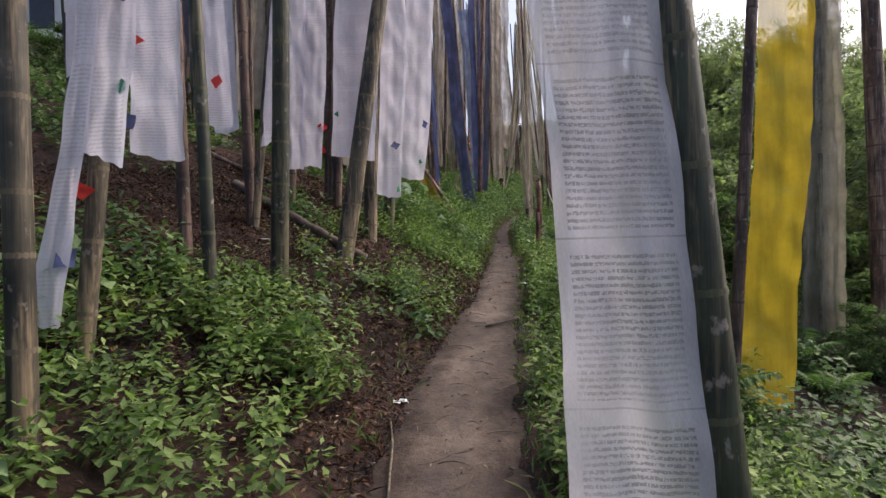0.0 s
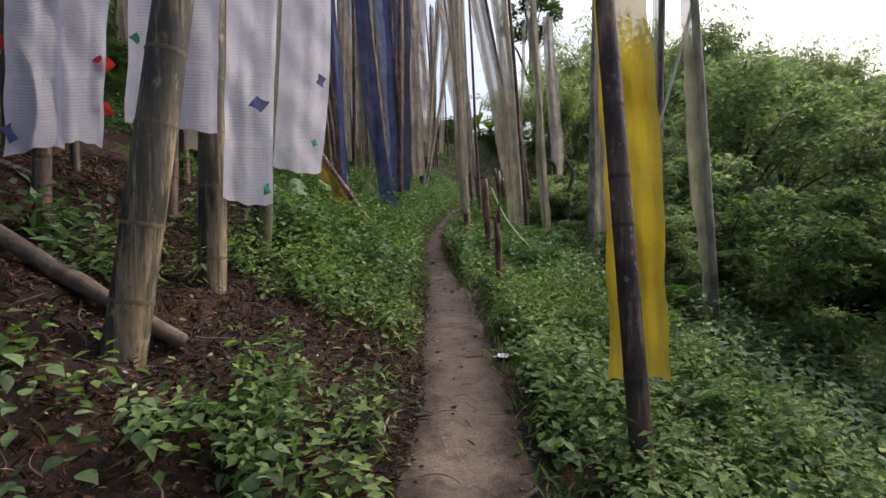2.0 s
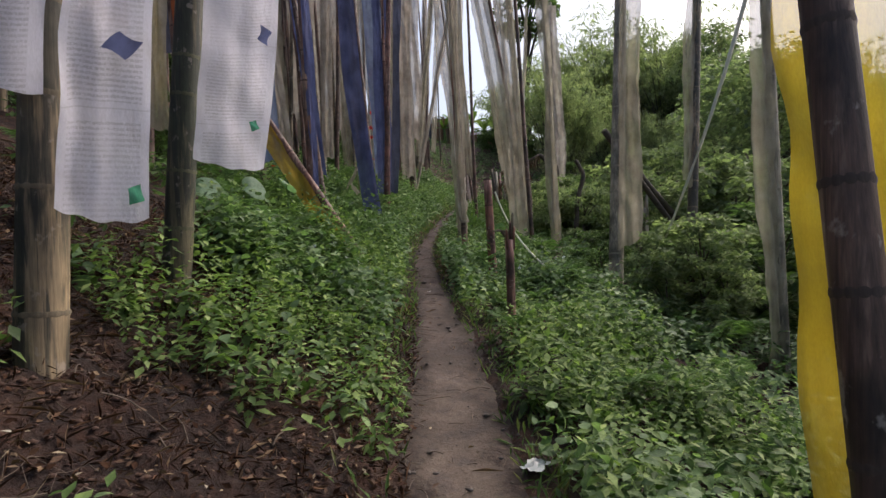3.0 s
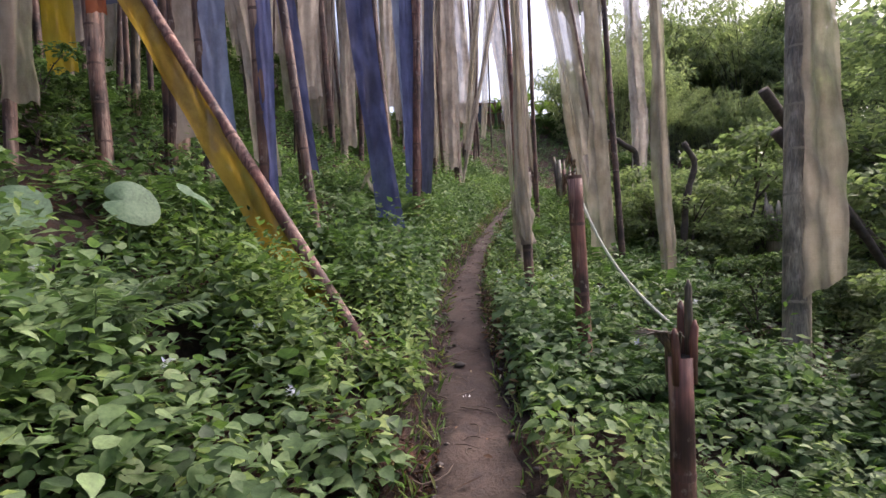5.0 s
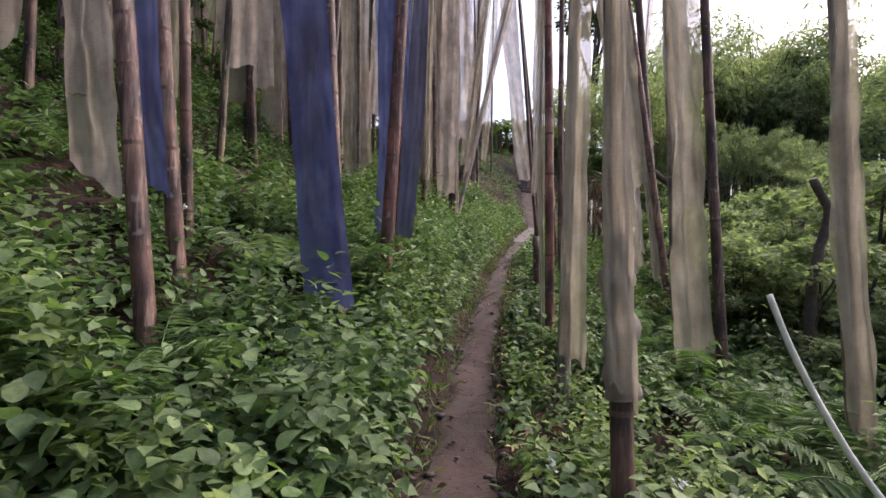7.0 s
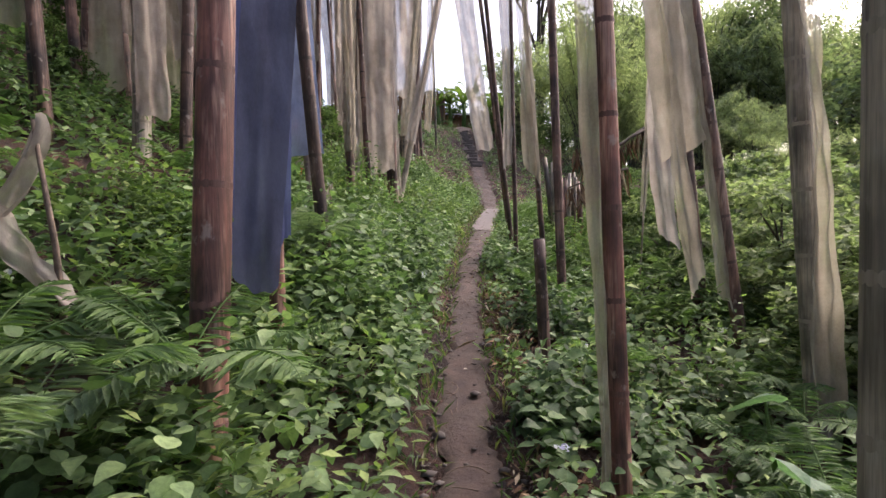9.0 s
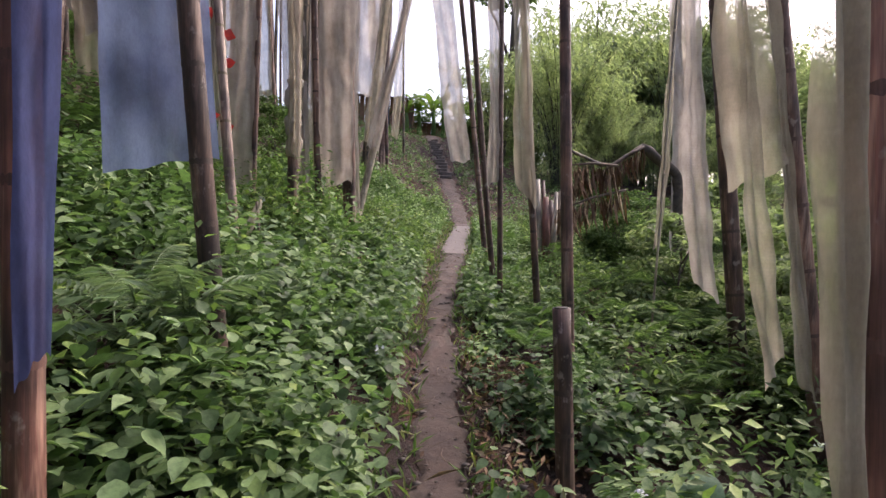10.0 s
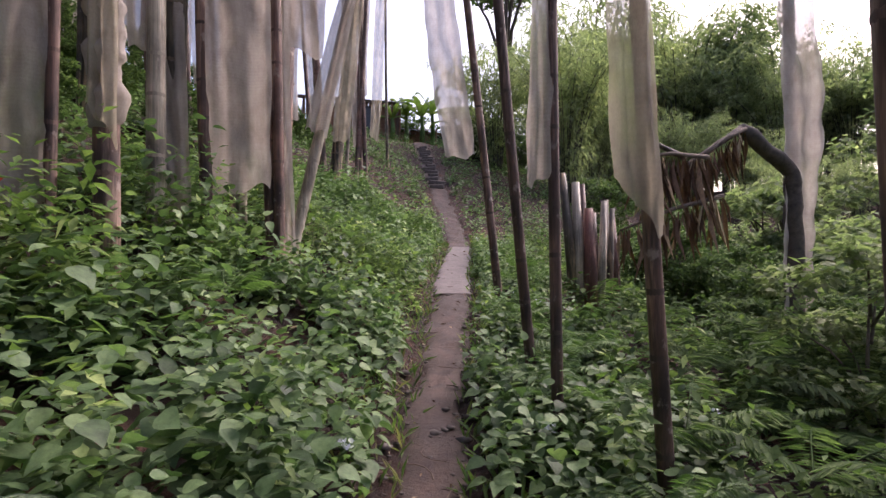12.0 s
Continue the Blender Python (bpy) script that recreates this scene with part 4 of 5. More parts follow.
log([(-1.2, 4.1, 0.03), (-0.9, 3.9, 0.03)], 0.02, "thin dry stick on the soil", name="stick", category="stick")
log([(0.38, 5.0, 0.03), (0.72, 5.25, 0.03)], 0.012, "thin dark stick lying across the path", BARK, "stick", 6, "stick")
log([(-0.28, 2.4, 0.02), (-0.3, 2.9, 0.025), (-0.34, 3.2, 0.02)], 0.008, "pale bent cane lying on the path", CULM["tan"], "cane", 6, "stick")
log([(6.84, 20.35, -0.05), (6.84, 20.35, 1.43), (6.83, 20.35, 1.86), (6.25, 20.35, 2.11)], 0.085, "dark rotten banana stem snapped over in the gully", BARK, "banana_plant", 12, "dead plant")
log([(6.25, 20.35, 2.11), (5.80, 20.35, 1.77), (5.47, 20.35, 1.49)], 0.03, "pale dead stalk hanging from the snapped stem", DEADWOOD, "dead_stalk", 8, "dead plant")
log([(5.65, 20.35, 1.73), (5.13, 20.35, 1.84)], 0.025, "pale dead branch in the gully", CULM["tan"], "dead_branch", 8, "branch")


def rope(points, radius):
    pts = np.array(points)
    s = np.linspace(0, len(pts) - 1, 60)
    fine = np.stack([np.interp(s, range(len(pts)), pts[:, c]) for c in range(3)], 1)
    ker = np.ones(7) / 7
    pad = np.vstack([np.repeat(fine[:1], 3, 0), fine, np.repeat(fine[-1:], 3, 0)])
    fine = np.stack([np.convolve(pad[:, c], ker, "valid") for c in range(3)], 1)
    base = fine[0].copy()
    ob = part("rope", tube("rope", fine - base, radius * np.interp(np.arange(60), (0, 44, 59), (1, 1.1, 2.6)), ROPE, 7))
    ob.location = base
    return tagged(ob, "pale twisted cloth rope sagging between bamboo poles", "rope")


rope(ROPE_POINTS, 0.011)

# ---- undergrowth ----
def density(x, y):
    """How thick the weeds stand, 0 to 1."""
    c, h = np.interp(y, PATH_Y, PATH_X), np.interp(y, PATH_Y, PATH_W) / 2
    u = c - h - x
    w = x - c - h
    d = np.where((u < 0.09) & (w < 0.07), 0.0, 1.0)
    # tussocks, with bare dark gaps between them
    tuft = np.sin(4.3 * x + 1.9 * np.sin(2.7 * y)) * np.sin(3.9 * y + 1.6 * np.sin(3.1 * x))
    d *= np.clip(0.75 + 0.9 * tuft, 0.12, 1)
    d *= np.clip(np.maximum(u, w) / np.where(y > 8.5, 0.12, 0.25), 0.2, 1) * (0.3 + 0.7 * np.clip(0.55 + np.sin(2.3 * x + 1.4 * np.sin(1.9 * y)) * np.sin(2.1 * y + 1.2 * np.sin(1.7 * x)) + 0.25 * np.sin(7 * x) * np.sin(6.1 * y), 0, 1))
    bare = (y > 4.0 + 0.35 * np.sin(x * 3)) & (y < 8.6 + 0.9 * np.clip(u - 1.0, -1, 3) + 0.3 * np.sin(x * 4)) & (u > 0) & (u < 4.4 + 0.5 * np.sin(y * 2))
    clump = 0.9 * np.exp(-(((x - (-0.28)) / 0.3) ** 2 + ((y - 5.2) / 0.55) ** 2)) + 1.0 * np.exp(-(((x - 0.0) / 0.55) ** 2 + ((y - 8.0) / 0.75) ** 2)) + 0.5 * np.exp(-(((x + 1.6) / 0.4) ** 2 + ((y - 6.7) / 0.4) ** 2))
    patchy = np.clip(np.sin(x * 2.1 + 1.3 * np.sin(y * 1.7)) * np.sin(y * 2.4 + x) - 0.35, 0, 1)
    d = np.where(bare, np.minimum(1, clump + 0.5 * patchy), d)
    d = np.where((y < 4.2 + 0.3 * np.sin(x * 4)) & (u > 0.3), np.maximum(d, 0.45), d)
    near_bank = (y < 4.0) & (u > 0) & (u < 0.3)
    return np.where(near_bank, d * 0.25, d)


def scatter(n, x0, x1, y0, y1, thin=density):
    y = rng.uniform(y0, y1, n)
    x = np.interp(y, PATH_Y, PATH_X) + rng.uniform(x0, x1, n)
    keep = rng.uniform(0, 1, n) < thin(x, y)
    return x[keep], y[keep]


def weeds(x, y, per, size, tall, template=LEAF6, faces=LEAF6F, slim=1.0):
    """Broad-leaved weeds: whorls of leaves up a stem; arrays of leaves."""
    n = len(x)
    swell = 0.5 + 0.5 * np.sin(2.3 * x + 1.4 * np.sin(1.9 * y)) * np.sin(2.1 * y + 1.2 * np.sin(1.7 * x))
    tuft = 0.5 + 0.5 * np.sin(4.3 * x + 1.9 * np.sin(2.7 * y)) * np.sin(3.9 * y + 1.6 * np.sin(3.1 * x))
    h = rng.uniform(0.3, 1.0, n) * tall * (0.3 + 0.8 * swell + 0.6 * tuft)
    g = vland(x, y)
    k = np.repeat(np.arange(n), per)
    lvl = np.tile(np.linspace(0.25, 1.0, per), n)
    spin = np.tile(np.arange(per) * 2.4, n) + np.repeat(rng.uniform(0, 6.3, n), per) + rng.normal(0, 0.3, n * per)
    tilt = rng.normal(0, 0.12, (n, 2))
    cx = x[k] + tilt[k, 0] * h[k] * lvl + 0.025 * np.cos(spin)
    cy = y[k] + tilt[k, 1] * h[k] * lvl + 0.025 * np.sin(spin)
    cz = g[k] + h[k] * lvl
    L = np.repeat(rng.uniform(0.65, 1.25, n), per) * size * (1.15 - 0.45 * lvl) * rng.uniform(0.75, 1.2, n * per)
    pitch = rng.normal(-0.14, 0.4, n * per) + 0.5 * (lvl > 0.93)
    return leaves(np.stack([cx, cy, cz], 1), spin, pitch, L, slim * rng.uniform(0.8, 1.25, n * per), rng.normal(0, 0.25, n * per), template, faces)


def stuff(name, items, material, label, category):
    v, f = join_arrays(items)
    return tagged(part(name, mesh_of(name, v, f, material)), label, category, kind="stuff")


items, narrow = [], []
for x0, x1, y0, y1, n, per, size, tall in ((-2.1, -0.15, 1.2, 8.3, 3000, 9, 0.078, 0.34), (-2.1, -0.15, 8.3, 12, 3600, 9, 0.084, 0.46), (0.15, 2.4, 1.2, 12, 7400, 9, 0.08, 0.36), (-2.3, -0.15, 12, 26, 13000, 9, 0.074, 0.46), (0.15, 1.3, 12, 26, 4600, 9, 0.076, 0.32)):
    x, y = scatter(n, x0, x1, y0, y1)
    # two kinds of weed in drifts: broad leaves, and narrow pointed ones
    drift = np.sin(1.1 * x + 2.0 * np.sin(0.8 * y)) + np.sin(1.3 * y + 1.7 * x) + rng.normal(0, 0.7, len(x)) > np.where((y < 8.4) | (x > np.interp(y, PATH_Y, PATH_X)) & (y < 9.5), -1.3, 1.0)
    items.append(weeds(x[~drift], y[~drift], per, size, tall))
    narrow.append(weeds(x[drift], y[drift], 15, size * 0.95, tall * 1.12, LEAF4, LEAF4F, 0.85))
for x0, x1, y0, y1, n in ((-7, -1.9, 1, 12, 3600), (2.2, 5.2, 1, 12, 3200), (1.3, 5.0, 12, 15.5, 1500), (-7, 6, -6, 1.2, 4200), (-9, -2.2, 12, 27, 8500), (-10, 7, 26, 43, 8500), (-19, -6.5, 4, 26, 7000)):
    items.append(weeds(*scatter(n, x0, x1, y0, y1), 9, 0.11, 0.36, LEAF4, LEAF4F))
items.append(weeds(*scatter(4200, -2.4, -0.1, 8.3, 26), 5, 0.055, 0.14, LEAF4, LEAF4F))
items.append(weeds(*scatter(3800, 0.1, 2.4, 1.2, 26), 5, 0.055, 0.14, LEAF4, LEAF4F))
items.append(weeds(*scatter(420, -2.6, -0.5, 8.6, 26), 14, 0.1, 0.62))
narrow.append(weeds(*scatter(420, 0.5, 2.6, 3, 26), 22, 0.09, 0.58, LEAF4, LEAF4F, 0.7))
narrow.append(weeds(*scatter(300, -2.6, -0.5, 8.6, 26), 22, 0.09, 0.66, LEAF4, LEAF4F, 0.7))
stuff("weeds", items, LEAF, "dense green broad-leaved weeds covering the slope", "weeds")
stuff("narrow_weeds", narrow, NETTLE, "yellow-green narrow-leaved weeds in drifts on the slope", "weeds")
# gully plants with the shade of overhanging trees painted into their leaves
items = []
for x0, x1, y0, y1, n, tall in ((4.5, 8, 1, 15, 2600, 0.5), (1.15, 8, 15, 27, 5600, 0.5)):
    items.append(weeds(*scatter(n, x0, x1, y0, y1), 12, 0.09, tall, LEAF4, LEAF4F))
stuff("gully_undergrowth", items, SHADED_GREEN, "undergrowth filling the gully, its green darkened for shade", "undergrowth")

# lumps of turned soil
x, y = scatter(15000, -3.6, 0.2, 2.6, 9.8, lambda x, y: np.where(np.interp(y, PATH_Y, PATH_X) - np.interp(y, PATH_Y, PATH_W) / 2 - x > -0.05, 1.0, 0.0))
n = len(x)
unit = np.array([[0, 0, 1], [1, 0, 0.2], [0.3, 0.95, 0.1], [-0.8, 0.6, 0.2], [-0.8, -0.6, 0.1], [0.3, -0.95, 0.2], [0, 0, -0.6]])
tri = np.array([[0, 1, 2], [0, 2, 3], [0, 3, 4], [0, 4, 5], [0, 5, 1], [6, 2, 1], [6, 3, 2], [6, 4, 3], [6, 5, 4], [6, 1, 5]])
size = 0.004 + 0.016 * rng.uniform(0, 1, n) ** 3
v = unit[None] * (size[:, None, None] * rng.uniform(0.6, 1.4, (n, 7, 1))) * np.array([1, 1, 0.7]) + np.stack([x, y, vland(x, y) + rough(x, y) + 0.004], 1)[:, None]
stuff("soil_clods", [(v.reshape(-1, 3), [(tri[None] + 7 * np.arange(n)[:, None, None]).reshape(-1, 3).astype(np.int32)])], CLOD, "crumbled lumps of dark turned soil", "soil")

# bits of twig and straw trodden into the path
x, y = scatter(260, -0.3, 0.3, 1.8, 21, lambda x, y: np.ones(len(x)))
items = []
for px, py in zip(x, y):
    a, bend, length, thick = rng.uniform(0, 6.3), rng.normal(0, 0.7), rng.uniform(0.03, 0.2), rng.uniform(0.0015, 0.004)
    s = np.linspace(0, 1, 5)
    qx, qy = px + length * s * np.cos(a + bend * s), py + length * s * np.sin(a + bend * s)
    items.append(tube_arrays(np.stack([qx, qy, vland(qx, qy) + 0.024 + 0.008 * np.sin(s * 3)], 1), thick * (1.1 - 0.5 * s), 4, False))
stuff("path_twigs", items, DEADWOOD, "bits of twig and straw trodden into the path", "twigs")

# dead roots and thin twigs lying in the turned soil
x, y = scatter(800, -3.6, 0.1, 2.9, 9.6, lambda x, y: np.where(np.interp(y, PATH_Y, PATH_X) - np.interp(y, PATH_Y, PATH_W) / 2 - x > 0.02, 1.0, 0.0))
items = []
for px, py in zip(x, y):
    a, bend, length, thick = rng.uniform(0, 6.3), rng.normal(0, 1.1), rng.uniform(0.05, 0.28), 0.0012 + 0.004 * rng.uniform(0, 1) ** 3
    s = np.linspace(0, 1, 6)
    qx, qy = px + length * s * np.cos(a + bend * s), py + length * s * np.sin(a + bend * s)
    qz = vland(qx, qy) + rough(qx, qy) + 0.012 + 0.03 * rng.uniform(0, 1) * np.sin(s * 3)
    items.append(tube_arrays(np.stack([qx, qy, qz], 1), thick * (1.2 - 0.7 * s), 4, False))
stuff("roots", items, DEADWOOD, "thin dead roots and twigs in the soil", "roots")

# shredded fibre and crumbs mixed through the turned soil
x, y = scatter(60000, -3.8, 0.15, 2.4, 9.8, lambda x, y: np.where(np.interp(y, PATH_Y, PATH_X) - np.interp(y, PATH_Y, PATH_W) / 2 - x > -0.06, 1.0, 0.0))
n = len(x)
thin = rng.uniform(0, 1, n) < 0.4
stuff("soil_mulch", [leaves(np.stack([x, y, vland(x, y) + rough(x, y) + rng.uniform(-0.004, 0.014, n)], 1), rng.uniform(0, 6.3, n), rng.normal(0.15, 0.55, n), np.where(thin, rng.uniform(0.03, 0.11, n), rng.uniform(0.012, 0.045, n)), np.where(thin, 0.09, 0.8), rng.normal(0, 0.9, n), LEAF4, LEAF4F)], MULCH, "shredded root fibre and crumbs in the turned soil", "mulch")

# low creeping plants and grass along the path's edges
def verge(x, y):
    c, h = np.interp(y, PATH_Y, PATH_X), np.interp(y, PATH_Y, PATH_W) / 2
    e = np.abs(x - c) - h
    return np.where(e < -0.06, 0, np.exp(-((e - 0.08) / 0.16) ** 2)) * np.where((y < 8) & (x < c), 0.25, 1)


x, y = scatter(26000, -0.9, 0.9, 1, 26.5, verge)
n = len(x)
stuff("grass", [leaves(np.stack([x, y, vland(x, y)], 1), rng.uniform(0, 6.3, n), rng.uniform(0.3, 1.4, n), rng.uniform(0.03, 0.13, n), 0.22, None, LEAF4, LEAF4F)], GRASS, "short grass and dry blades along the path", "grass")

x, y = scatter(52000, -4.5, 3, 1, 27, lambda x, y: np.where((y < 9.5) & (x < np.interp(y, PATH_Y, PATH_X) - 0.3), 1.0, 0.12))
n = len(x)
on_path = np.abs(x - np.interp(y, PATH_Y, PATH_X)) < np.interp(y, PATH_Y, PATH_W) / 2
keep = ~on_path | (rng.uniform(0, 1, n) < 0.5)
x, y, n = x[keep], y[keep], int(keep.sum())
long = rng.uniform(0, 1, n) < 0.13
stuff("leaf_litter", [leaves(np.stack([x, y, vland(x, y) + rough(x, y) + 0.03], 1), rng.uniform(0, 6.3, n), rng.normal(0, 0.35, n), np.where(long, rng.uniform(0.05, 0.22, n), rng.uniform(0.012, 0.05, n)), np.where(long, 0.02, 0.8), rng.normal(0, 0.6, n), LEAF4, LEAF4F)], LITTER, "dry leaves, twigs and crumbs on the soil", "litter")

x, y = scatter(130, -2.5, 2.0, 8.5, 26)
n = len(x)
k = np.repeat(np.arange(n), 14)
cc = np.stack([x, y, vland(x, y) + rng.uniform(0.2, 0.36, n)], 1)[k] + rng.normal(0, 0.01, (n * 14, 3))
stuff("flowers", [leaves(cc, rng.uniform(0, 6.3, n * 14), rng.uniform(0.1, 1.4, n * 14), 0.022, 1.2, None, LEAF4, LEAF4F)], FLOWER, "small pale blue flower heads among the weeds", "flowers")


# dry weeds trodden down beside the path
x, y = scatter(5200, 0.15, 0.75, 10.2, 17.5, lambda x, y: 0.25 + 0.75 * (np.sin(y * 2.3 + 0.6) > 0.1))
n = len(x)
stuff("dry_weeds", [leaves(np.stack([x, y, vland(x, y) + rng.uniform(0.01, 0.1, n)], 1), rng.uniform(0, 6.3, n), rng.normal(0.1, 0.5, n), rng.uniform(0.02, 0.07, n), 0.6, rng.normal(0, 0.6, n), LEAF4, LEAF4F)], LITTER, "brown dry weeds beside the path", "dry weeds")


def torn_cloth(x, y, z):
    base = new("torn_cloth")
    base.location = (x, y, z)
    part("stick", tube("stick", [(0.12, 0.02, -0.55), (0.1, 0, -0.1), (0.05, 0, 0.3)], [0.012, 0.01, 0.006], DEADWOOD, 6), base, "thin dead stick")
    for k, (x0, z0, dx, dz, fat) in enumerate(((0.07, 0.3, -0.3, -0.56, 0.05), (-0.06, 0.02, 0.2, -0.3, 0.035), (-0.2, -0.22, -0.03, -0.42, 0.028))):
        v, u = np.meshgrid(np.linspace(0, 1, 28), np.linspace(0, 1, 9), indexing="ij")
        wide = fat * (0.25 + np.sin(np.clip(v * 2.9 + 0.2, 0, 3.1))) * (1 + 0.2 * np.sin(v * 17 + k))
        cx = x0 + dx * v ** 1.3 + (u - 0.5) * wide * 1.6
        cz = z0 + dz * v + (u - 0.5) * wide * 0.9 + 0.012 * np.sin(u * 9 + v * 7)
        cy = 0.03 * np.sin(u * 6 + v * 8 + k) + 0.015 * np.sin(u * 15)
        i = (np.arange(27)[:, None] * 9 + np.arange(8)[None]).ravel()
        part("rag", mesh_of("rag", np.stack([cx, cy, cz], -1).reshape(-1, 3), np.stack([i, i + 1, i + 10, i + 9], 1), CLOTH["grey"]), base, "torn grey rag")
    tagged(base, "torn grey rag snagged on a dead stick among ferns", "rag")


torn_cloth(0.44, 14.64, land(0.44, 14.64) + 0.52)
torn_cloth(1.35, 18.15, land(1.35, 18.15) + 0.12)

# crumbs of earth and small stones on the path
x, y = scatter(9000, -0.5, 0.5, 1.5, 26, lambda x, y: np.clip(1 - np.abs(np.abs(x - np.interp(y, PATH_Y, PATH_X)) - np.interp(y, PATH_Y, PATH_W) / 2) / 0.14, 0.1, 1) * (np.abs(x - np.interp(y, PATH_Y, PATH_X)) < np.interp(y, PATH_Y, PATH_W) / 2 + 0.05))
n = len(x)
size = 0.004 + 0.02 * rng.uniform(0, 1, n) ** 4
v = unit[None] * (size[:, None, None] * rng.uniform(0.6, 1.4, (n, 7, 1))) * np.array([1, 1, 0.6]) + np.stack([x, y, vland(x, y) + 0.014], 1)[:, None]
stuff("path_crumbs", [(v.reshape(-1, 3), [(tri[None] + 7 * np.arange(n)[:, None, None]).reshape(-1, 3).astype(np.int32)])], STONE, "small stones and crumbs of earth on the path", "crumbs")

x, y = scatter(2400, -0.5, 0.5, 9, 26.3, lambda x, y: np.where(np.abs(np.abs(x - np.interp(y, PATH_Y, PATH_X)) - np.interp(y, PATH_Y, PATH_W) / 2) < 0.07, 0.5, 0.09))
n = len(x)
size = 0.01 + 0.035 * rng.uniform(0, 1, n) ** 3
v = unit[None] * (size[:, None, None] * rng.uniform(0.7, 1.3, (n, 7, 1))) * np.array([1, 1, 0.5]) + np.stack([x, y, vland(x, y) + 0.01], 1)[:, None]
stuff("path_stones", [(v.reshape(-1, 3), [(tri[None] + 7 * np.arange(n)[:, None, None]).reshape(-1, 3).astype(np.int32)])], STONE, "muddy stones trodden into the edges of the path", "stones")


def scrap(x, y, size, turn, label):
    g = np.linspace(-1, 1, 6)
    u, v = np.meshgrid(g, g)
    z = 0.25 * size * np.abs(np.sin(u * 2.7 + turn) * np.sin(v * 3.1 + 1)) + 0.01
    i = (np.arange(5)[:, None] * 6 + np.arange(5)[None]).ravel()
    ob = part("paper_scrap", mesh_of("paper_scrap", np.stack([u * size, v * size * 0.6 + 0.1 * size * np.sin(u * 5), z], -1).reshape(-1, 3), np.stack([i, i + 1, i + 7, i + 6], 1), LITTERBAG, smooth=False))
    ob.matrix_basis = pose(x, y, land(x, y) + float(rough(x, y)) + 0.005, 6, 0, turn * 40)
    tagged(ob, label, "litter", group="scraps of litter")


for x, y, s, t in ((1.02, 6.8, 0.07, 1.2), (-0.3, 3.45, 0.05, 0.4), (-1.75, 5.3, 0.05, 2.0), (-1.1, 7.3, 0.04, 3.1), (-2.4, 6.1, 0.05, 0.9), (1.1, 10.3, 0.035, 2.4)):
    scrap(x, y, s, t, "crumpled pale scrap of litter on the ground")


def red_flower(x, y, h):
    base = new("red_flower")
    base.location = (x, y, land(x, y))
    part("stem", tube("stem", [(0, 0, 0), (0.02, 0, h * 0.5), (0, 0, h)], [0.006, 0.005, 0.004], FERN, 5), base)
    for k in range(5):
        v, f = leaves(np.zeros((1, 3)), np.array([k * 1.257]), np.array([0.5]), 0.045, 1.1)
        part("petal", mesh_of("petal", v, f, CLOTH["red"]), base, m=Matrix.Translation((0, 0, h)))
    tagged(base, "small red flower on a thin stem", "flower")


red_flower(-0.75, 12.6, 0.5)

# ---- ferns and large leaves ----
def frond_mesh(length, material, seed):
    r = np.random.default_rng(seed)
    s = np.linspace(0.1, 1, 28)
    rise = r.uniform(0.7, 1.0)
    spine = np.stack([length * np.sin(s * 1.25) * 0.9, 0.03 * length * np.sin(s * 3), length * rise * (s - 0.72 * s ** 2)], 1)
    items = [tube_arrays(spine, np.linspace(0.005, 0.001, 28), 4, False)]
    w = length * 0.30 * np.sin(np.clip(s * 1.05, 0, 1) * np.pi) ** 0.7 * (1.1 - 0.6 * s) + 0.01
    for side in (-1, 1):
        items.append(leaves(spine, side * 1.2 + r.normal(0, 0.08, 28), r.normal(-0.15, 0.1, 28), w, 0.16 * length / (w * 4 + 0.05) + 0.12, r.normal(0, 0.15, 28), LEAF4, LEAF4F))
    v, f = join_arrays(items)
    return mesh_of("frond", v, f, material)


FRONDS = [[frond_mesh(0.45 + 0.08 * k, FERN, k) for k in range(3)], [frond_mesh(0.6 + 0.08 * k, FERN, 5 + k) for k in range(3)], [frond_mesh(0.52 + 0.08 * k, SILVER, 9 + k) for k in range(3)], [frond_mesh(0.6 + 0.08 * k, SHADED_GREEN, 13 + k) for k in range(3)]]


def fern(x, y, which=0, turn=0.0, size=1.0, lift=0.05, label="green fern with arching fronds among the weeds"):
    ob = new("fern")
    ob.matrix_basis = pose(x, y, land(x, y) + lift, 0, 0, turn) @ Matrix.Diagonal((size, size, size, 1))
    rr = random.Random(int(x * 1000 + y * 77))
    for k in range(7 - which // 2):
        part("frond", FRONDS[which][k % 3], ob, m=pose(0, 0, 0, 0, rr.uniform(-20, 12), k * 55 + rr.uniform(-20, 20)))
    return tagged(ob, (label, label, "grey-green fern with arching fronds among the weeds", "fern in the gully with fronds darkened for shade")[which], "fern", group="ferns")


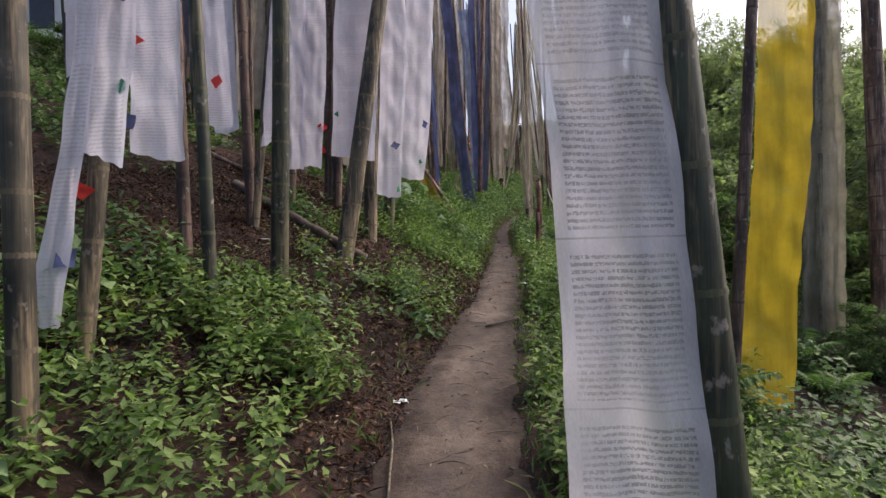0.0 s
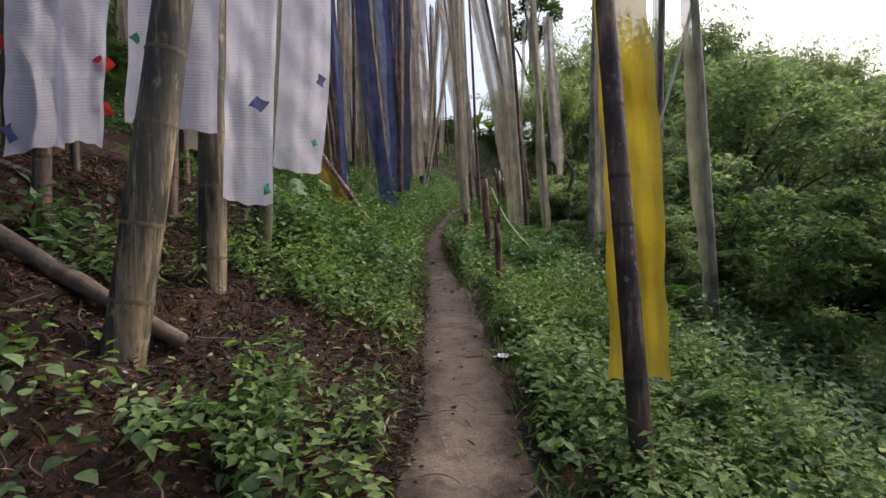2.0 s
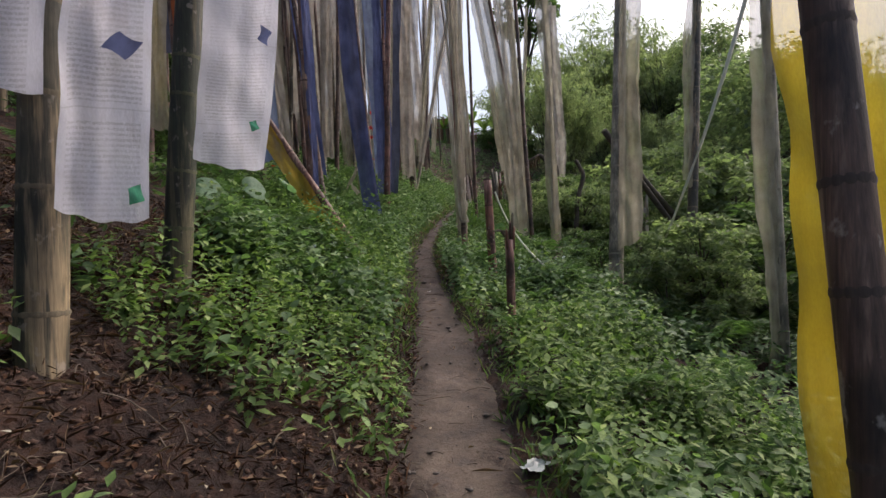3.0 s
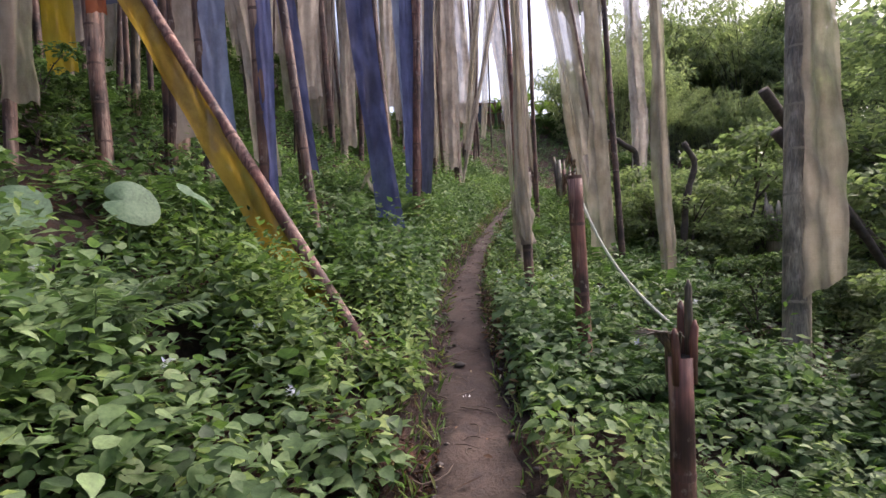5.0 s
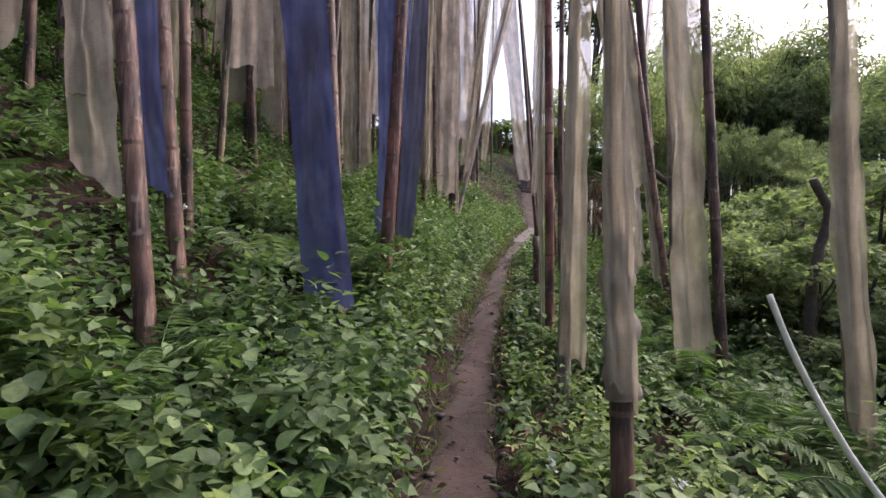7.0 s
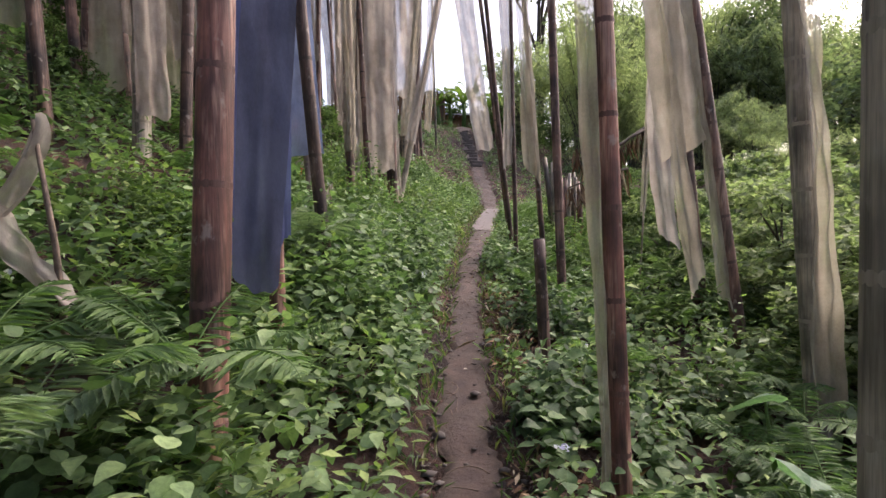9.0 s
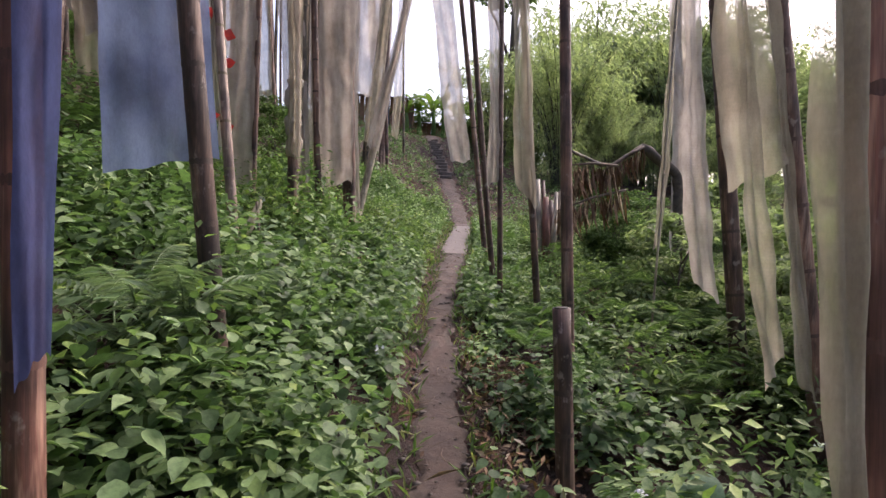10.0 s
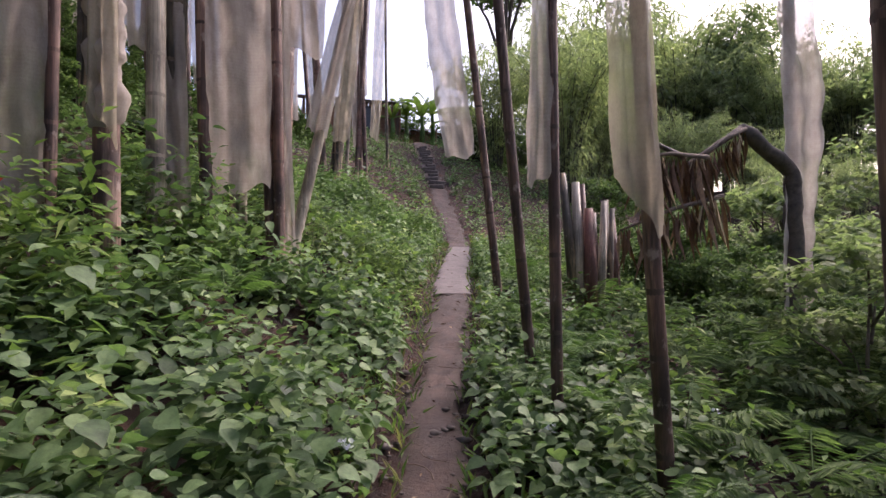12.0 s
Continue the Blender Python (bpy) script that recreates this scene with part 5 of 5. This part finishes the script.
for fx, fy, w, s in ((-1.1, 3.3, 0, 0.8), (-0.55, 5.45, 0, 0.45), (0.2, 11.0, 0, 0.9), (-0.5, 9.2, 2, 0.9), (1.9, 10.2, 0, 0.8), (2.2, 10.9, 0, 0.8), (0.1, 12.4, 0, 0.8), (0.55, 14.2, 2, 0.9), (0.75, 14.35, 0, 0.8), (1.0, 16.35, 2, 0.9), (1.35, 16.6, 0, 0.7)):
    fern(fx, fy, w, random.uniform(0, 360), s)
for fx, fy, w, s, up in ((1.28, 16.15, 2, 0.75, 0.34), (1.01, 14.22, 0, 0.8, 0.47), (0.13, 11.90, 0, 0.7, 0.10), (-0.12, 10.60, 0, 0.7, 0.10), (-0.92, 13.60, 0, 0.9, 0.39), (0.72, 13.95, 2, 0.75, 0.3), (0.5, 14.25, 0, 0.9, 0.25), (0.3, 13.7, 2, 0.9, 0.2), (1.12, 16.15, 2, 0.7, 0.3), (-0.35, 9.3, 2, 0.75, 0.2), (1.15, 15.0, 0, 0.6, 0.2), (3.3, 12.4, 1, 0.9, 0.2)):
    fern(fx, fy, w, fx * 200, s, up)
r = random.Random(11)
for k in range(90):
    fy = r.uniform(4, 26)
    fx = path_x(fy) + (r.uniform(1.6, 6.5) if r.random() < 0.65 else r.uniform(-6, -2.4))
    if fx < path_x(fy) and fy < 9.5:
        continue
    fern(fx, fy, r.choice((0, 1, 1)), r.uniform(0, 360), r.uniform(0.6, 1.15))


# ferns pushing up through the weeds on both sides
for k in range(96):
    fy = r.uniform(9.6, 25)
    fx = path_x(fy) + (r.uniform(0.55, 2.6 if fy < 15.5 else 1.0) if k % 3 else -r.uniform(0.7, 2.6))
    fern(fx, fy, r.choice((0, 0, 1, 2 if fx < path_x(fy) else 0)), r.uniform(0, 360), r.uniform(0.4, 0.7), r.uniform(0.1, 0.26))
# gully ferns whose frond colour already carries the tree shade
for k in range(46):
    fy = r.uniform(16.5, 23)
    fern(path_x(fy) + r.uniform(1.0, 4.2), fy, 3, r.uniform(0, 360), r.uniform(0.5, 0.9), r.uniform(0.1, 0.3))
for k in range(18):
    fy = r.uniform(8.3, 10.6)
    fern(path_x(fy) + r.uniform(0.5, 2.6), fy, 0, r.uniform(0, 360), r.uniform(0.4, 0.62), r.uniform(0.1, 0.22))
for k in range(16):
    fy = r.uniform(4.5, 9)
    fern(path_x(fy) + r.uniform(0.9, 3.2), fy, 0, r.uniform(0, 360), r.uniform(0.45, 0.8), r.uniform(0.1, 0.2))


def taro(x, y, h, size, turn, tilt):
    base = new("taro_plant")
    base.location = (x, y, land(x, y))
    part("stalk", tube("stalk", [(0, 0, 0), (0.02, 0, h * 0.6), (0, 0, h)], [0.012, 0.009, 0.006], FERN, 6), base)
    a = np.linspace(0, 2 * np.pi, 28, endpoint=False)
    rr = size * (0.5 + 0.14 * np.cos(a) - 0.16 * np.exp(-((np.abs(a - np.pi)) / 0.25) ** 2))
    ring = np.stack([rr * np.cos(a), rr * np.sin(a) * 0.9, -0.05 * size * np.cos(2 * a)], 1)
    v = np.vstack([[[0, 0, 0.02]], ring * [0.55, 0.55, 1] + [0, 0, 0.015], ring])
    j, q = np.arange(28), (np.arange(28) + 1) % 28
    f = [np.stack([np.zeros(28, int), 1 + j, 1 + q], 1).astype(np.int32), np.stack([1 + j, 29 + j, 29 + q, 1 + q], 1).astype(np.int32)]
    part("leaf_blade", mesh_of("leaf_blade", v, f, TAROM), base, "broad grey-green heart-shaped leaf", pose(0, 0, h, tilt, 15, turn))
    tagged(base, "taro plant with a broad grey-green leaf on a thin stalk", "plant", group="taro plants")


for a in ((-0.7, 10.3, 0.42, 0.3, 40, 60), (-0.35, 10.3, 0.6, 0.24, 80, 35), (-1.1, 10.0, 0.28, 0.3, 10, 50), (2.9, 14.2, 0.36, 0.24, 60, 30), (3.3, 14.8, 0.36, 0.26, 150, 25), (3.0, 15.6, 0.32, 0.22, 250, 30)):
    taro(*a)


# ---- trees ----
def tree_meshes(h, spread, seed, clumps, per, leaf, material, droop=0.0, narrow=1.0, low=0.12):
    r = np.random.default_rng(seed)
    trunk = [tube_arrays([(0, 0, -0.3), (0.1, 0, h * 0.2), (0.05, 0.15, h * 0.45), (0.2, 0.1, h * 0.75)], [0.016 * h, 0.013 * h, 0.009 * h, 0.004 * h], 9)]
    items = []
    for c in range(clumps):
        a, q = r.uniform(0, 6.283), r.uniform(0.12, 1) ** 0.6
        z = h * (low + (1 - low) * r.uniform(0, 1) ** 0.8)
        rad = spread * q * np.sqrt(max(0.08, 1 - ((z / h - 0.5) / 0.56) ** 2))
        p = np.array([rad * np.cos(a), rad * np.sin(a), z])
        if c % 4 == 0:
            s = np.array([0.1, 0.1, max(0.15, z / h - 0.3) * h])
            trunk.append(tube_arrays([s, (s + p) / 2 + [0, 0, 0.04 * h], p], [0.008 * h, 0.005 * h, 0.002 * h], 5))
        size = spread * r.uniform(0.16, 0.3)
        d = r.normal(0, 1, (per, 3))
        d /= np.linalg.norm(d, axis=1)[:, None]
        q = p + d * size * r.uniform(0.5, 1.05, (per, 1)) * [1, 1, 0.62 + droop]
        items.append(leaves(q, np.arctan2(d[:, 1], d[:, 0]) + r.normal(0, 0.5, per), r.normal(-0.15 - droop, 0.4, per), leaf * r.uniform(0.6, 1.3, per), narrow, r.normal(0, 0.4, per), LEAF4, LEAF4F))
    v, f = join_arrays(trunk)
    v2, f2 = join_arrays(items)
    return mesh_of("trunk", v, f, BARK), mesh_of("crown", v2, f2, material)


def plume_meshes(h, seed, canes):
    """A clump of feathery bamboo: arching canes with drooping leaf sprays."""
    r = np.random.default_rng(seed)
    stems, items = [], []
    for c in range(canes):
        a, reach = r.uniform(0, 6.283), r.uniform(0.12, 0.42) * h
        hh = h * r.uniform(0.65, 1.05)
        s = np.linspace(0, 1, 12)
        pts = np.stack([reach * s ** 2.4 * np.cos(a) + 0.6 * np.cos(a), reach * s ** 2.4 * np.sin(a) + 0.6 * np.sin(a), hh * (s - 0.14 * s ** 4)], 1)
        stems.append(tube_arrays(pts, np.linspace(0.05, 0.012, 12), 5))
        for node_k in range(9):
            t = 0.14 + 0.8 * (node_k + r.uniform(0, 1)) / 9
            q = np.array([np.interp(t, s, pts[:, i]) for i in range(3)]) + r.normal(0, 1, 3) * 0.035 * h * np.array([1, 1, 0.5])
            k = 14
            yaw = r.uniform(0, 6.283, k)
            p = q + r.normal(0, 0.15, (k, 3)) + np.stack([np.cos(yaw), np.sin(yaw), np.zeros(k)], 1) * 0.12
            items.append(leaves(p, yaw, r.normal(-0.65, 0.35, k), 0.4 * r.uniform(0.6, 1.3, k), 0.36, r.normal(0, 0.4, k), LEAF4, LEAF4F))
        # the tips bow over under rounded tufts of leaves
        for t, fat in ((0.7, 0.04), (0.86, 0.055), (1.0, 0.06)):
            q = np.array([np.interp(t, s, pts[:, i]) for i in range(3)]) + r.normal(0, 0.012 * h, 3)
            k = 52
            d = r.normal(0, 1, (k, 3))
            d /= np.linalg.norm(d, axis=1)[:, None]
            p = q + d * h * fat * r.uniform(0.55, 1.0, (k, 1)) * [1, 1, 0.75]
            items.append(leaves(p, np.arctan2(d[:, 1], d[:, 0]) + r.normal(0, 0.4, k), r.normal(-0.5, 0.35, k), 0.46 * r.uniform(0.6, 1.3, k), 0.36, r.normal(0, 0.4, k), LEAF4, LEAF4F))
    v, f = join_arrays(stems)
    v2, f2 = join_arrays(items)
    return mesh_of("stem", v, f, CULM["green"]), mesh_of("crown", v2, f2, HAZED_PLUME)


def make_tree(name, meshes, label, category, group):
    base = new(name)
    trunk = part("trunk" if name != "bamboo_clump" else "stem", meshes[0], base)
    if name == "bamboo_clump":
        tagged(trunk, kind="stuff")
    part("crown", meshes[1], base)
    return tagged(base, label, category, group)


protos = [
    make_tree("tree", tree_meshes(9, 3.6, 21, 80, 150, 0.24, HAZED_CROWN), "dense dark green broad-leaved tree in the gully", "tree", "hillside trees"),
    make_tree("tree", tree_meshes(11, 3.2, 22, 76, 150, 0.26, HAZED_CROWN), "tall dark green tree on the far hillside", "tree", "hillside trees"),
    make_tree("bamboo_clump", plume_meshes(13, 23, 34), "feathery light green bamboo clump on the hillside, greyed for haze", "bamboo", "hillside bamboo"),
    make_tree("bamboo_clump", plume_meshes(11, 24, 26), "feathery light green bamboo clump on the hillside, greyed for haze", "bamboo", "hillside bamboo"),
    make_tree("shrub", tree_meshes(2.2, 1.1, 25, 30, 120, 0.12, SHADED_GREEN), "leafy green shrub in the gully", "shrub", "gully shrubs"),
]
protos.append(make_tree("shrub", tree_meshes(2.6, 1.3, 26, 30, 120, 0.135, PALE_SHRUB), "lighter green leafy shrub on the valley side", "shrub", "gully shrubs"))
tall = make_tree("tree", tree_meshes(17, 3.0, 27, 34, 90, 0.34, SHADED_GREEN, low=0.62), "tall slender tree with a sparse dark crown", "tree", "hillside trees")
tall.location = (15.2, 46.0, land(15.2, 46.0) - 0.1)
used = [False] * len(protos)


def plant(which, x, y, size, turn):
    m = pose(x, y, land(x, y) - 0.1, 0, 0, turn)
    ob = protos[which]
    if used[which]:
        ob = copy_thing(ob, m)
    used[which] = True
    ob.matrix_basis = m @ Matrix.Diagonal((size, size, size, 1))


plant(0, 9.7, 15.2, 0.64, 30)
plant(0, 13.0, 17.5, 0.7, 130)
plant(0, 12.0, 12.0, 0.62, 220)
plant(1, 16.0, 24.0, 0.66, 10)
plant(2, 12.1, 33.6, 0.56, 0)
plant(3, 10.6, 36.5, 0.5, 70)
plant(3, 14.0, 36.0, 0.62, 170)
r = random.Random(5)
for ring, (count, d0, d1, s0, s1) in enumerate(((26, 24, 34, 0.36, 0.54), (56, 36, 52, 0.85, 1.12))):
    for k in range(count):
        ang = radians(28 + 62 * (k + r.random()) / count)
        d = r.uniform(d0, d1)
        x, y = 2 + d * math.sin(ang), 15 + d * math.cos(ang)
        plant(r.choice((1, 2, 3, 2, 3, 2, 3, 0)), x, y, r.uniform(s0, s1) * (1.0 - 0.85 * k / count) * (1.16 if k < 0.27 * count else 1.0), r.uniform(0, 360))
for k in range(24):
    plant(r.choice((1, 2, 3, 0)), r.uniform(22, 45), r.uniform(-4, 16), r.uniform(0.5, 0.75), r.uniform(0, 360))
for k in range(70):
    y = r.uniform(3, 30)
    x = path_x(y) + r.uniform(4.4, 13)
    plant(5 if 11 < y < 24 else 4, x, y, r.uniform(0.4, 1.0), r.uniform(0, 360))
for k in range(70):
    y = r.uniform(9.5, 26)
    plant(4 if y > 19 or k % 4 == 0 else 5, path_x(y) + r.uniform(2.6, 5.4), y, r.uniform(0.3, 0.6), r.uniform(0, 360))
for k in range(60):
    ang, d = radians(r.uniform(25, 95)), r.uniform(9, 24)
    x, y = 3 + d * math.sin(ang), 9 + d * math.cos(ang)
    if x - path_x(y) > 6:
        plant(5, x, y, r.uniform(0.6, 1.3), r.uniform(0, 360))
for k in range(22):
    plant(5, r.uniform(6.2, 10), r.uniform(15.5, 20), r.uniform(0.3, 0.48), r.uniform(0, 360))
for k in range(16):
    plant(4, 3 + k * 0.95, r.uniform(46, 50), r.uniform(1.0, 1.4), r.uniform(0, 360))
for k in range(12):
    plant(4, r.uniform(9.8, 14), r.uniform(38, 42), r.uniform(0.5, 0.9), r.uniform(0, 360))
for k in range(60):
    y = r.uniform(9.5, 32)
    plant(4, path_x(y) - r.uniform(3.2, 10), y, r.uniform(0.25, 0.5), r.uniform(0, 360))
for k in range(10):
    y = r.uniform(14, 34)
    plant(4, path_x(y) - r.uniform(6, 11), y, r.uniform(0.5, 0.9), r.uniform(0, 360))
for k in range(34):
    y = r.uniform(26, 48)
    plant(r.choice((0, 1, 1)), path_x(min(y, 39)) - r.uniform(13.5, 24), y, r.uniform(0.5, 0.85), r.uniform(0, 360))

# ---- dead stalks in the gully ----
def dead_stalks(x, y):
    base = new("dead_stalks")
    base.location = (x, y, land(x, y))
    r = random.Random(9)
    for k in range(9):
        a, q = r.uniform(-0.35, 0.35), r.uniform(-0.25, 0.25)
        h, lx = r.uniform(1.10, 1.54), r.uniform(-0.12, 0.12)
        rad = r.uniform(0.04, 0.075)
        part("stalk", tube("stalk", [(a, q, -0.1), (a + lx * h * 0.5, q, h * 0.5), (a + lx * h, q + 0.03, h)], [rad, rad * 0.9, rad * 0.6], CULM[("tan", "brown", "pale", "red")[k % 4]], 8), base)
    tagged(base, "clump of brown dead banana stalks in the gully", "dead plant")


dead_stalks(5.48, 21.3)


def splintered_stump(x, y, top, wide, material, label):
    """A rotten stump whose rim has broken into upright splinters."""
    base = new("tree_stump")
    base.location = (x, y, land(x, y))
    h = top * 0.72
    part("butt", tube("butt", [(0, 0, -0.1), (0.02, 0, h * 0.5), (0, 0, h)], [wide * 0.55, wide * 0.46, wide * 0.4], material, 12), base)
    r = random.Random(int(x * 100))
    for k in range(9):
        a = k * 0.698
        rim = Vector((math.cos(a), math.sin(a), 0)) * wide * 0.36
        lift = top * r.uniform(0.8, 1.04)
        part("splinter", tube("splinter", [rim + Vector((0, 0, h * 0.9)), rim * 1.08 + Vector((0, 0, (h + lift) / 2)), rim * 1.2 + Vector((0, 0, lift))], [wide * 0.12, wide * 0.09, wide * 0.02], material, 6), base)
    tagged(base, label, "stump")


splintered_stump(6.09, 14.4, 1.63, 0.34, CULM["pale"], "bleached splintered stump standing among gully ferns")


def dry_fringe(a, b, y, count, long):
    """Dead leaf strips hanging side by side from a stalk between the points a and b (x and height over the ground)."""
    base = new("dead_leaf")
    base.location = (a[0], y, land(a[0], y) + a[1])
    r = np.random.default_rng(31)
    end = np.array([b[0] - a[0], 0, land(b[0], y) + b[1] - base.location.z])
    s = np.linspace(0, 1, count)
    at = s[:, None] * end[None] + r.normal(0, 0.02, (count, 3))
    v, f = leaves(at, r.uniform(0, 6.3, count), r.normal(-1.35, 0.12, count), long * r.uniform(0.4, 1.0, count), 0.16, r.uniform(0, 3, count), LEAF4, LEAF4F)
    part("leaf_blade", mesh_of("leaf_blade", v, f, LITTER), base, "grey-brown leaf torn into dry strips")
    part("midrib", tube("midrib", [np.zeros(3), end * 0.5 + [0, 0, 0.03], end], [0.02, 0.018, 0.008], DEADWOOD, 6), base)
    tagged(base, "dead banana leaf hanging in dry strips", "dead leaf")


dry_fringe((6.25, 2.11), (5.80, 1.77), 20.3, 40, 0.42)
dry_fringe((5.80, 1.77), (5.05, 1.62), 20.25, 70, 0.6)
dry_fringe((5.90, 1.47), (4.90, 1.02), 20.2, 70, 0.5)
splintered_stump(1.62, 8.12, 0.2, 0.1, BARK, "small black rotten stump among the weeds")

# ---- banana plants, hut and steps at the head of the path ----
def banana(x, y, h, seed):
    r = np.random.default_rng(seed)
    base = new("banana_plant")
    base.location = (x, y, land(x, y))
    part("stem", tube("stem", [(0, 0, -0.1), (0.03, 0, h * 0.3), (0, 0.02, h * 0.6)], [0.13, 0.11, 0.07], FERN, 9), base)
    for k in range(10):
        a, L = k * 2.4 + r.uniform(-0.5, 0.5), h * r.uniform(0.45, 0.95)
        s = np.linspace(0, 1, 12)
        steep = r.uniform(0.45, 1.45)
        out, up = L * np.sin(s * 1.1) / 1.1 * np.cos(steep) * 1.3, h * 0.55 + L * (np.sin(steep) * s - 0.55 * s ** 2.6)
        w = (0.062 + 0.02 * r.uniform(-1, 1, 12)) * h * np.sin(np.clip(s * 0.97 + 0.03, 0, 1) * np.pi) ** 0.5
        side = np.array([-np.sin(a), np.cos(a), 0])
        mid = np.stack([out * np.cos(a), out * np.sin(a), up], 1)
        v = np.stack([mid + w[:, None] * side - [0, 0, 0.04], mid + [0, 0, 0.02], mid - w[:, None] * side - [0, 0, 0.04]], 1).reshape(-1, 3)
        i = (np.arange(11)[:, None] * 3 + np.arange(2)[None]).ravel()
        part("leaf_blade", mesh_of("leaf_blade", v, np.stack([i, i + 1, i + 4, i + 3], 1), BANANA), base)
    tagged(base, "banana plant with long bright green leaves near the hut", "banana plant", group="banana plants")


for k, a in enumerate(((8.9, 41.6, 2.3), (9.7, 42.6, 3.3), (10.3, 41.4, 2.2), (11.4, 42.6, 3.1), (8.3, 42.4, 2.6), (12.4, 41.4, 2.8), (7.4, 41.4, 1.7))):
    banana(*a, 40 + k)


def box(name, size, at, material, parent, label="", bevel=0.01, turn=None):
    bm = bmesh.new()
    bmesh.ops.create_cube(bm, size=1.0)
    bmesh.ops.scale(bm, vec=size, verts=bm.verts)
    if bevel:
        bmesh.ops.bevel(bm, geom=bm.edges[:], offset=bevel, segments=1, affect="EDGES")
    return part(name, bm_mesh(name, bm, material), parent, label, turn if turn is not None else Matrix.Translation(at))


def hut(x, y, z):
    base = new("hut")
    base.location = (x, y, z)
    for k in range(16):
        box("board", (0.24, 0.05, 1.7), (-2.0 + k * 0.265, 0, 0.85), PLANK, base, bevel=0.008)
    # dark slab over unbroken boards, painting the shade of an open door
    box("doorway", (0.8, 0.1, 1.5), (0.6, -0.02, 0.75), DARKGAP, base, "dark slab for the shade inside the open door")
    box("side_wall", (0.1, 2.6, 1.7), (-2.2, 1.3, 0.85), PLANK, base)
    box("side_wall", (0.1, 2.6, 1.7), (2.3, 1.3, 0.85), PLANK, base)
    for k in range(9):
        box("roof_sheet", (0.56, 3.6, 0.03), (0, 0, 0), TIN, base, turn=pose(-2.2 + k * 0.54, 1.1, 2.05, 14, 0, 0) @ pose(0, 0, 0.012 * (k % 2)))
    for s in (-1.6, 0.0, 1.8):
        box("post", (0.09, 0.09, 1.8), (s, -0.5, 0.85), PLANK, base)
    tagged(base, "small brown board hut with a grey tin roof", "hut")


hut(5.6, 42.0, land(5.6, 42.0))
hut(10.6, 45.5, land(10.6, 45.5))

steps = new("steps")
steps.location = (0, 0, 0)
for k in range(15):
    y = 31.0 + k * 0.52
    x = path_x(y) + 0.06 * math.sin(k * 2.3)
    box("step", (0.4 + 0.08 * math.sin(k * 1.7), 0.2, 0.13), (0, 0, 0), STONE, steps, bevel=0.025, turn=pose(x, y, land(x, y) + 0.03, 4 * math.sin(k * 3.1), 5 * math.sin(k * 2.1), -12 + 9 * math.sin(k * 1.3)))
tagged(steps, "rough grey stone steps climbing to the hut", "steps", kind="structure")


def white_house(x, y, z):
    base = new("house")
    base.location = (x, y, z)
    box("wall", (9.0, 5.0, 3.4), (0, 2.5, 1.7), PLASTER, base, "white plastered wall")
    box("roof", (10.0, 6.2, 0.22), (0, 2.5, 3.5), TIN, base, "grey overhanging roof")
    box("plinth", (9.1, 0.2, 0.25), (0, -0.08, 0.12), STONE, base)
    for k in range(3):
        w = box("window", (0.9, 0.08, 1.1), (-2.8 + 2.6 * k, -0.02, 1.9), DARKGAP, base, "dark window")
    box("gutter", (9.6, 0.14, 0.12), (0, -0.62, 3.3), BARK, base)
    tagged(base, "white plastered house with a dark eave up the slope", "house")


white_house(-14.5, 20.0, land(-14.5, 20.0))
